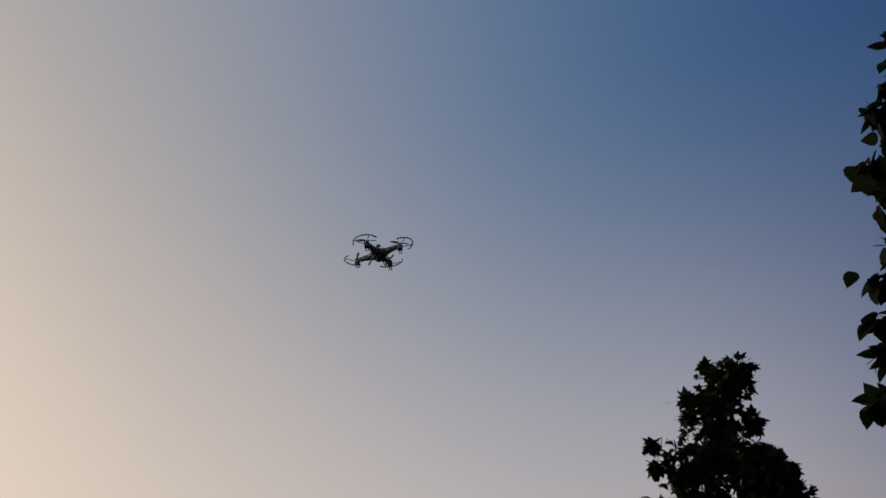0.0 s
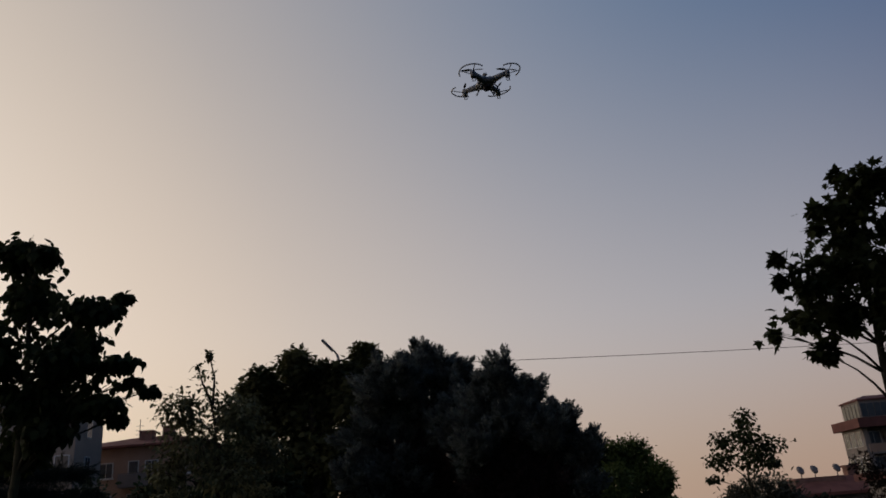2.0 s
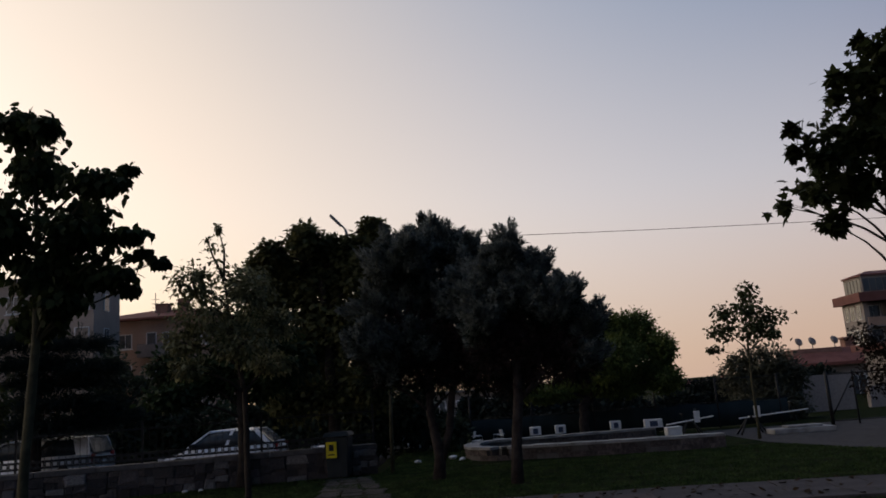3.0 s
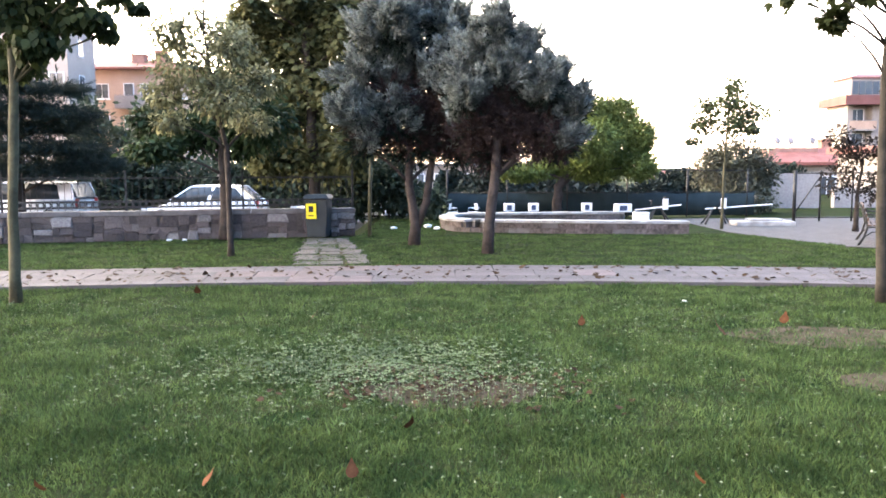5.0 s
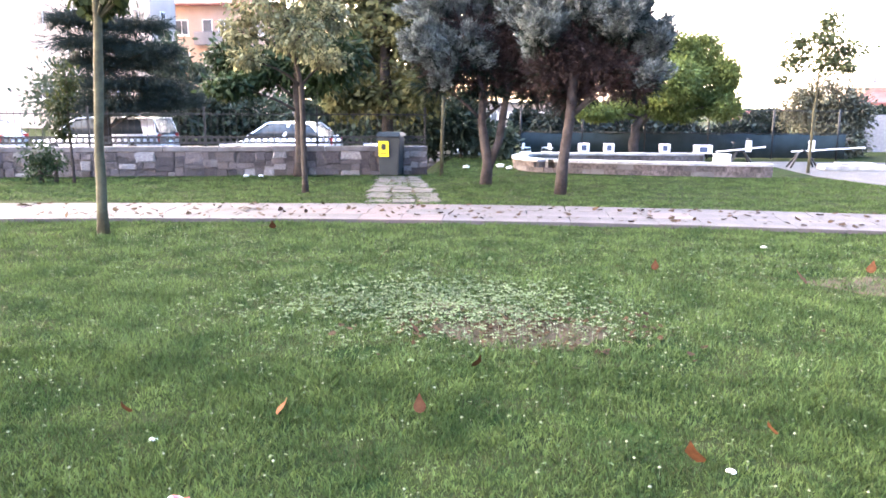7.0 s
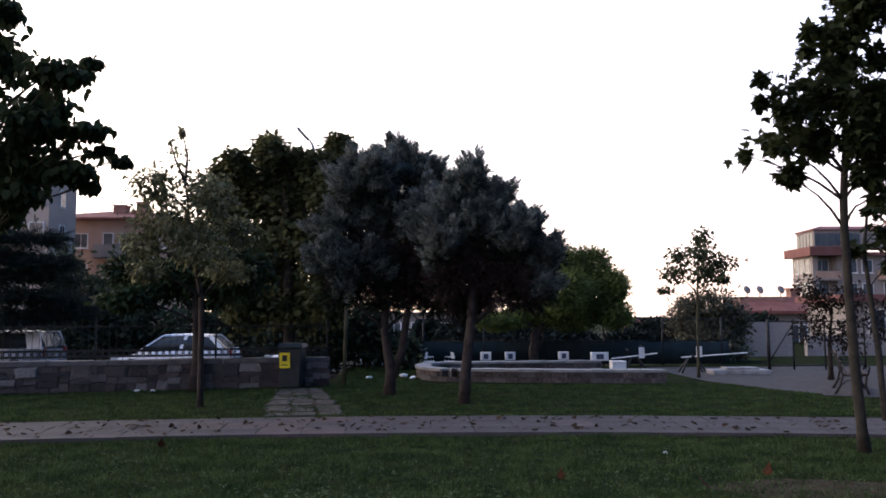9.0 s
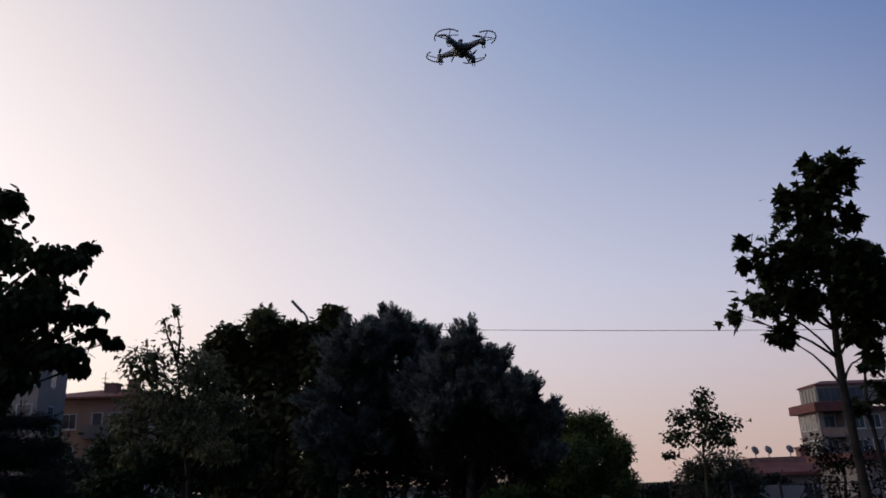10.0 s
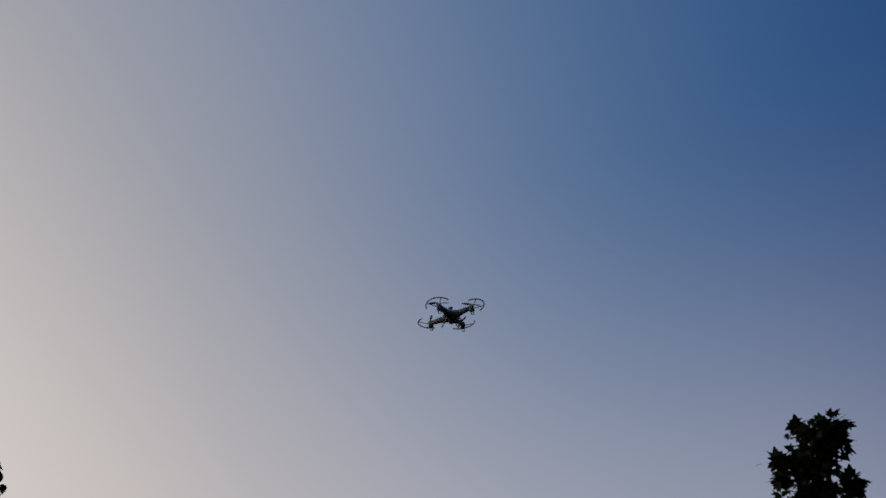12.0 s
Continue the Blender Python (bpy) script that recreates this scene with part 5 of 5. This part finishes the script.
small = thing("red_roof_house", "low pink-white house with a red tiled roof", "house", (21.5, 45, -1.0))
box("wall", -2.3, 4.6, 0, 3.2, 0, 2.7, M_PALE, small)
hip_roof("roof", -2.3, 4.6, 0, 3.2, 2.702, 0.85, M_ROOF, small, 0.5)
box("roof_terrace", -2.0, 0.9, 1.0, 2.6, 3.0, 3.75, M_BRICK, small, "brick upper storey")
for x in (-1.4, -0.6, 0.7):
    dish(small, x, 1.3, 3.9)
chimney(small, 2.0, 2.5, 3.0, 0.6, 1.2)
for x in (-1.2, 1.0, 3.2):
    window(small, x, 0, 0.9, 1.1, 1.2, M_WHITE)
pinkwall = thing("yard_wall", "pink-white rendered yard wall behind the gate", "wall", (13.9, 30, 0), kind="structure")
box("wall", -1.2, 0.9, 0, 0.25, 0, 1.35, M_PALE, pinkwall)
box("wall", 1.6, 9, 0.3, 0.55, 0, 0.8, M_PALE, pinkwall)
kiosk = thing("white_house", "low white house with a brown roof edge", "house", (19.0, 33, 0))
box("wall", 0, 6, 0, 4, 0, 2.2, M_PALE, kiosk)
box("roof", -0.4, 6.4, -0.5, 4.4, 2.202, 2.5, M_CORNICE, kiosk, "brown-red flat roof edge")
window(kiosk, 1.0, 0, 0.9, 0.8, 1.0, M_WHITE, 1)
hall = thing("white_hall", "long low white building beyond the court", "house", (-3, 58, -1))
box("wall", 0, 9.5, 0, 6, 0, 2.75, M_PALE, hall)
box("roof", -0.3, 9.8, -0.3, 6.3, 2.752, 2.95, M_GALV, hall)
for i in range(5):
    window(hall, 1.2 + i * 1.8, 0, 1.2, 1.1, 1.0, M_WHITE)
far = thing("far_houses", "far row of low houses with red roofs", "house", (26, 95, -1.7))
for i, (x, w, h) in enumerate(((0, 4, 1.9), (4.6, 5, 2.2), (10.4, 4, 1.7))):
    box("wall", x, x + w, 0, 6, 0, h, M_PALE, far)
    hip_roof("roof", x, x + w, 0, 6, h + 0.002, 0.9, M_ROOF, far, 0.3)

# ---------------------------------------------------------------- street lamp, wire
lamp = thing("street_lamp", "tall grey street lamp with a tilted flat head", "lamp", (-3.72, 27.3, -0.4))
tube("pole", [(0, 0, 0), (0, 0, 4), (0, 0, 8.0), (-0.06, 0, 8.2)], [0.09, 0.075, 0.055, 0.045], M_GALV, lamp, "", 10)
tube("arm", [(-0.05, 0, 8.19), (-0.18, 0, 8.36)], 0.035, M_GALV, lamp)
head = box("lamp_head", -0.36, 0.2, -0.11, 0.11, -0.05, 0.05, M_GALV, lamp, "", 0.03, pose(-0.34, 0, 8.5, 0, 48, 0))
pole = thing("utility_pole", "grey concrete utility pole", "pole", (21, 30, 0))
tube("pole", [(0, 0, 0), (0, 0, 7.4)], [0.14, 0.09], M_CONCRETE, pole, "", 10)
box("crossbar", -0.5, 0.5, -0.05, 0.05, 6.97, 7.07, M_IRON, pole)
wire = thing("power_line", "thin black overhead wire across the park", "cable", (-3.72, 27.3, 7.36))
pts = []
for i in range(25):
    k = i / 24
    pts.append((24.72 * k, 2.7 * k, -0.2 * k - 0.1 * 4 * k * (1 - k)))
tube("wire", pts, 0.011, M_BLACK, wire, "", 5)


# ---------------------------------------------------------------- hovering quadcopter
drone = thing("quadcopter", "white four-rotor quadcopter hovering with rotors at rest", "drone", (0.42, 4.12, 4.22), turn=12)
drone.matrix_basis = drone.matrix_basis @ pose(0, 0, 0, 1, -4, 0)
bm = bmesh.new()
bmesh.ops.create_uvsphere(bm, u_segments=20, v_segments=12, radius=1)
for v in bm.verts:
    sq = 0.7 + 0.3 * abs(math.cos(2 * math.atan2(v.co.y, v.co.x) + math.pi / 2))
    v.co = Vector((v.co.x * 0.072 * sq, v.co.y * 0.082 * sq, v.co.z * (0.032 if v.co.z > 0 else 0.026)))
part("body", bm, M_DRONE, drone, "", True)
bm = bmesh.new()
bmesh.ops.create_uvsphere(bm, u_segments=12, v_segments=8, radius=0.016, matrix=Matrix.Translation((0, -0.01, 0.056)) @ Matrix.Diagonal((1, 1, 0.6, 1)))
dome = part("antenna_dome", bm, M_DRONE, drone, "small round dome on top", True)
tube("stem", [(0, -0.01, 0.02), (0, -0.01, 0.055)], 0.006, M_DRONE, dome)
bm = bmesh.new()
box_bm(bm, -0.018, 0.018, -0.03, 0.02, -0.048, -0.019)
bmesh.ops.bevel(bm, geom=bm.edges[:], offset=0.006, segments=2, affect="EDGES")
camera_pod = part("camera_pod", bm, M_DRONEDARK, drone, "dark camera pod")
tube("lens", [(0, -0.03, -0.034), (0, -0.038, -0.034)], 0.009, M_GLASS, camera_pod, "", 12)
for sx in (-1, 1):
    for sy in (-1, 1):
        mx, my = sx * 0.108, sy * 0.108
        arm = tube("arm", [(sx * 0.03, sy * 0.035, 0.0), (sx * 0.07, sy * 0.072, 0.006), (mx, my, 0.008)], [0.024, 0.018, 0.014], M_DRONE, drone, "", 8)
        motor = tube("motor", [(mx, my, -0.02), (mx, my, 0.018), (mx, my, 0.026)], [0.016, 0.017, 0.01], M_DRONE, drone, "", 12)
        tube("foot", [(mx, my, -0.045), (mx + 0.008, my, -0.045), (mx + 0.008, my, -0.018)], 0.003, M_DRONE, motor)
        tube("foot", [(mx, my, -0.045), (mx - 0.008, my, -0.045), (mx - 0.008, my, -0.018)], 0.003, M_DRONE, motor)
        a0 = math.atan2(my, mx)
        prop_v, prop_f = [], []
        for s in (-1, 1):
            a = a0 + 0.9 * sx + (0 if s > 0 else math.pi)
            d, n = Vector((math.cos(a), math.sin(a), 0)), Vector((-math.sin(a), math.cos(a), 0))
            b = len(prop_v)
            for t, wd, tw in ((0.004, 0.004, 0.3), (0.025, 0.009, 0.3), (0.045, 0.008, 0.2), (0.065, 0.004, 0.1)):
                c = Vector((mx, my, 0.03)) + d * t
                for q in (-1, 1):
                    for u in (0, 0.0012):
                        prop_v.append(tuple(c + n * wd * q + Vector((0, 0, q * wd * tw + u))))
            for i in range(3):
                o = b + i * 4
                prop_f += [(o, o + 4, o + 6, o + 2), (o + 1, o + 3, o + 7, o + 5), (o, o + 1, o + 5, o + 4), (o + 2, o + 6, o + 7, o + 3)]
        mesh_part("propeller", prop_v, prop_f, M_DRONEDARK if sy > 0 else M_DRONE, motor, "thin two-bladed propeller")
        for r, z in ((0.082, 0.012),):
            ring = [(mx + r * math.cos(a0 + q), my + r * math.sin(a0 + q), z + 0.012 * math.cos(q)) for q in np.linspace(-1.35, 1.35, 16)]
            guard = tube("propeller_guard", ring, 0.004, M_DRONE, drone, "", 6)
        for q in (-0.7, 0.7):
            tube("guard_strut", [(mx, my, 0.0), (mx + 0.082 * math.cos(a0 + q), my + 0.082 * math.sin(a0 + q), 0.021)], 0.0026, M_DRONE, guard)
for s in (-1, 1):
    tube("landing_skid", [(s * 0.03, -0.04, -0.01), (s * 0.055, -0.045, -0.055), (s * 0.055, 0.045, -0.055), (s * 0.03, 0.04, -0.01)], 0.0045, M_DRONE, drone)

# ---------------------------------------------------------------- small things on the lawn
def dry_leaf(x, y, s, turn, curl):
    e = leaves("dry_leaf", np.array([[0, 0, 0.03]]), np.array([[1.0, 0, 0.25]]), np.array([[0.2, 0, 1.0]]), np.array([s]), HEART, M_DRYLEAF, None, "", curl)
    e.matrix_basis = pose(x, y, 0.034, 0, 0, turn)
    return tagged(e, "curled orange-brown dry leaf on the grass", "leaf", "dry leaves on the lawn")


for i, (x, y, s) in enumerate(((-1.31, 7.6, 0.16), (1.39, 7.38, 0.1), (2.62, 6.9, 0.15), (0.86, 3.26, 0.13), (-0.18, 4.42, 0.09), (-1.14, 3.59, 0.09), (-0.42, 3.68, 0.09),
                               (-0.6, 5.07, 0.1), (-1.89, 3.54, 0.08), (-1.55, 2.43, 0.09), (3.4, 7.46, 0.12), (0.7, 2.5, 0.11), (1.3, 3.6, 0.08), (-3.0, 9.4, 0.12))):
    dry_leaf(x, y, s * 0.8, i * 77 % 360, -0.9)


def litter(name, label, places, sizes, mat, seed, z):
    r = np.random.default_rng(seed)
    n = len(places)
    along = np.stack([*r.normal(size=(2, n)), np.full(n, 0.1)], -1)
    e = leaves(name, places + np.array([0, 0, z]), along, np.array([0, 0, 1.0]) + r.normal(size=(n, 3)) * 0.15, sizes, HEART, mat, None, "", -0.2)
    return tagged(e, label, "leaf litter", kind="stuff")


r = np.random.default_rng(61)
n = 520
px = r.uniform(-9, 9, n)
litter("fallen_leaves", "small dark fallen leaves scattered on the slab path", np.stack([px, path_y(px) + r.uniform(-0.8, 0.8, n), np.zeros(n)], -1), r.uniform(0.03, 0.1, n), M_LITTER, 61, 0.062)
n = 420
litter("fallen_leaves", "thin brown fallen leaves lying in the bare lawn patch", np.stack([0.1 + r.normal(size=n) * 0.55, 5.45 + r.normal(size=n) * 0.3, np.zeros(n)], -1), r.uniform(0.02, 0.06, n), M_LITTER, 62, 0.02)


def clover(seed):
    r = np.random.default_rng(seed)
    xy = np.concatenate([np.stack([0.1 + r.normal(size=330) * 0.62, 5.6 + r.normal(size=330) * 0.3], -1), np.stack([-0.75 + r.normal(size=280) * 0.8, 6.15 + r.normal(size=280) * 0.42], -1), np.stack([r.uniform(-3.2, 3.2, 260), r.uniform(2.2, 5.6, 260)], -1),
                         np.stack([r.uniform(-5.5, 5.5, 230), r.uniform(5.6, 9.6, 230)], -1), np.stack([-3.9 + r.normal(size=90) * 0.7, 8.6 + r.normal(size=90) * 0.4], -1)])
    v, f = [], []
    for x, y in xy:
        s, h = r.uniform(0.0045, 0.0095), r.uniform(0.03, 0.06)
        b = len(v)
        v += [(x, y, h + s)] + [(x + s * math.cos(a), y + s * math.sin(a), h + r.uniform(-0.2, 0.2) * s) for a in np.linspace(0, 2 * np.pi, 6)[:-1]] + [(x, y, h - s * 0.8)]
        for k in range(5):
            f += [(b, b + 1 + k, b + 1 + (k + 1) % 5), (b + 6, b + 1 + (k + 1) % 5, b + 1 + k)]
        c = len(v)
        v += [(x - 0.0015, y, 0), (x + 0.0015, y, 0), (x, y, h)]
        f.append((c, c + 1, c + 2))
    tagged(mesh_part("clover_flowers", v, f, M_CLOVER), "white clover flower heads among the grass", "clover", kind="stuff")
    n = 4200
    patch = n // 2
    cx = np.concatenate([-0.5 + r.normal(size=patch) * 0.72, r.uniform(-4.4, 4.4, n - patch)])
    cy = np.concatenate([6.05 + r.normal(size=patch) * 0.46, 2.2 + 7 * r.uniform(0, 1, n - patch) ** 0.65])
    p, al = [], []
    for x, y in zip(cx, cy):
        h, a0 = r.uniform(0.03, 0.065), r.uniform(0, 6.28)
        for k in range(3):
            a = a0 + k * 2.094
            p.append((x, y, h))
            al.append((math.cos(a), math.sin(a), r.uniform(-0.1, 0.35)))
    p, al = np.array(p), np.array(al)
    e = leaves("clover_leaves", p, al, np.array([0, 0, 1.0]) + r.normal(size=p.shape) * 0.2, r.uniform(0.45, 1.1, len(p)) * (0.009 + 0.0019 * p[:, 1]) * np.where(np.arange(len(p)) < 3 * patch, 1.3, 0.9), [(0, 0), (0.4, 0.45), (0.3, 0.95), (0, 1.0), (-0.3, 0.95), (-0.4, 0.45)], M_TREFOIL, None)
    tagged(e, "pale green clover leaves among the grass", "clover", kind="stuff")


clover(63)

wrapper = thing("snack_wrapper", "crumpled red and white foil snack wrapper on the grass", "wrapper", (-1.27, 2.66, 0.03), turn=48)
wrapper.scale = (0.85, 0.85, 0.85)
r = np.random.default_rng(64)


def crumple(x, y):
    return 0.035 + 0.018 * math.sin(x * 38 + y * 21) + 0.013 * math.sin(y * 60 - x * 17) + 0.02 * (1 - abs(y) / 0.05)


def sheet(name, x0, x1, mat):
    v, f = [], []
    nx, ny = 8, 9
    for i in range(nx + 1):
        for k in range(ny + 1):
            x, y = x0 + (x1 - x0) * i / nx, -0.05 + 0.1 * k / ny
            v.append((x, y + 0.008 * math.sin(x * 30), crumple(x, y)))
    for i in range(nx):
        for k in range(ny):
            a = i * (ny + 1) + k
            f.append((a, a + ny + 1, a + ny + 2, a + 1))
    base = len(v)
    v += [(a, b, c - 0.02 - 0.01 * (1 - abs(b) / 0.05)) for a, b, c in v]
    f += [tuple(base + q for q in reversed(p)) for p in f]
    mesh_part(name, v, f, mat, wrapper)


for i, (a, b, m) in enumerate(((-0.105, -0.06, M_WHITE), (-0.06, -0.03, M_WRAPRED), (-0.03, 0.02, M_WHITE), (0.02, 0.055, M_WRAPRED), (0.055, 0.075, M_WHITE), (0.075, 0.11, M_WRAPRED))):
    sheet("stripe", a, b, m)


def scrap(x, y, s, turn):
    bm = bmesh.new()
    bmesh.ops.create_icosphere(bm, subdivisions=2, radius=s)
    q = np.random.default_rng(int(turn))
    for v in bm.verts:
        v.co = v.co * q.uniform(0.65, 1.2)
        v.co.z = v.co.z * 0.5
    e = part("paper_scrap", bm, M_WHITE)
    e.matrix_basis = pose(x, y, s * 0.4, 0, 0, turn)
    return tagged(e, "small crumpled white paper scrap on the ground", "litter", "paper scraps")


for i, (x, y, s) in enumerate(((1.02, 3.3, 0.022), (-1.68, 3.36, 0.02), (-6.0, 16.9, 0.07), (-5.7, 17.0, 0.06), (-1.25, 20.2, 0.09), (-0.35, 20.6, 0.12), (-0.1, 20.0, 0.09), (-5.35, 10.2, 0.05), (2.9, 9.0, 0.04))):
    scrap(x, y, s, 17 + i * 31)

grass("grass", -12, 9.5, 12.2, 18.0, 1700, 0.04, 0.008, 4)
grass("grass", -1.9, 0.1, 18.0, 24.0, 1500, 0.045, 0.009, 5)
grass("grass", 0.1, 7.1, 18.0, 18.3, 1500, 0.045, 0.009, 6)

# ---------------------------------------------------------------- pieces of the paths and the wall
pieces = [slab_mesh("slab", 0.5875, 0.573, 0.055, M_CONCRETE, 0.004), slab_mesh("slab", 0.5875, 0.573, 0.055, M_PINK, 0.004)]
r = np.random.default_rng(71)
for i in range(54):
    x = -16 + i * 0.59
    for k in range(3):
        pink = (i % 9 == 4 and k == 1) or abs(x + 1.8) < 0.9 and r.random() < 0.6
        o = new("slab", pieces[1 if pink else 0])
        o.parent = path
        a = math.atan2(path_y(x + 0.1) - path_y(x - 0.1), 0.2)
        o.matrix_basis = Matrix.Translation((x + r.normal() * 0.004, path_y(x) + (k - 1) * 0.575, 0.0 + r.normal() * 0.0012)) @ Euler((r.normal() * 0.002, r.normal() * 0.002, a)).to_matrix().to_4x4()

side = thing("side_path", "short worn stone slab path leading to the waste bin", "path", (-2.6, 17.3, 0.004), kind="structure")
box("bed", -0.5, 0.5, -4.6, 0.1, -0.02, 0.006, M_SOIL, side, "worn soil between the slabs", m=Matrix(((1, -0.17, 0, 0.02), (0, 1, 0, 0), (0, 0, 1, 0), (0, 0, 0, 1))))
stone_me = slab_mesh("slab", 0.42, 0.47, 0.03, M_SLABSTONE, 0.02)
for i in range(10):
    for k in range(3):
        f = i / 9.6
        wide = 0.8 + 0.32 * f
        o = new("slab", stone_me)
        o.parent = side
        o.matrix_basis = pose(0.03 + (k - 1) * 0.42 * wide + 0.8 * f + r.normal() * 0.02, -0.1 - 4.6 * f + r.normal() * 0.03, -0.012 + r.normal() * 0.004, 0, 0, r.normal() * 6) @ Matrix.Diagonal((wide * r.uniform(0.78, 1.02), r.uniform(0.8, 1.02), 1, 1))


def stone_block():
    bm = bmesh.new()
    box_bm(bm, -0.5, 0.5, -0.5, 0.5, -0.5, 0.5)
    bmesh.ops.bevel(bm, geom=bm.edges[:], offset=0.09, segments=1, affect="EDGES")
    q = np.random.default_rng(int(r.integers(1000)))
    for v in bm.verts:
        v.co += Vector(q.normal(size=3)) * 0.06
    me = bpy.data.meshes.new("stone")
    bm.to_mesh(me)
    bm.free()
    me.materials.append(M_STONE)
    return me


stones = [stone_block() for _ in range(6)]
tints = [M_STONE, material("wall_stone_pale", (0.26, 0.235, 0.22), (0.14, 0.12, 0.115), scale=8, fine=60, rough=0.95, bump=0.7, random_object=0.3),
         material("wall_stone_dark", (0.1, 0.083, 0.08), (0.052, 0.042, 0.042), scale=8, fine=60, rough=0.95, bump=0.7, random_object=0.35)]
shades = []
for base in stones:
    for tint in tints:
        m = base.copy()
        m.materials[0] = tint
        shades.append(m)
x = 0.02
while x < W_LEN - 0.1:
    w = r.uniform(0.18, 0.44)
    z = 0.004
    while z < 0.5:
        h = min(r.uniform(0.09, 0.22), 0.556 - z)
        if 0.556 - z - h < 0.09:
            h = 0.556 - z
        cuts = [0, 1] if w < 0.3 or r.random() < 0.45 else [0, r.uniform(0.35, 0.65), 1]
        for c0, c1 in zip(cuts, cuts[1:]):
            ww = w * (c1 - c0)
            o = new("stone", shades[int(r.integers(len(stones))) * 3 + int(r.choice(3, p=(0.55, 0.2, 0.25)))])
            o.parent = wall
            o.matrix_basis = Matrix.Translation((x + w * (c0 + c1) / 2 + r.normal() * 0.012, 0.14, z + h / 2)) @ Matrix.Rotation(r.normal() * 0.06, 4, "Y") @ Matrix.Diagonal((ww * 0.98, 0.1 + r.uniform(0, 0.07), h * 0.97, 1))
        z += h
    x += w
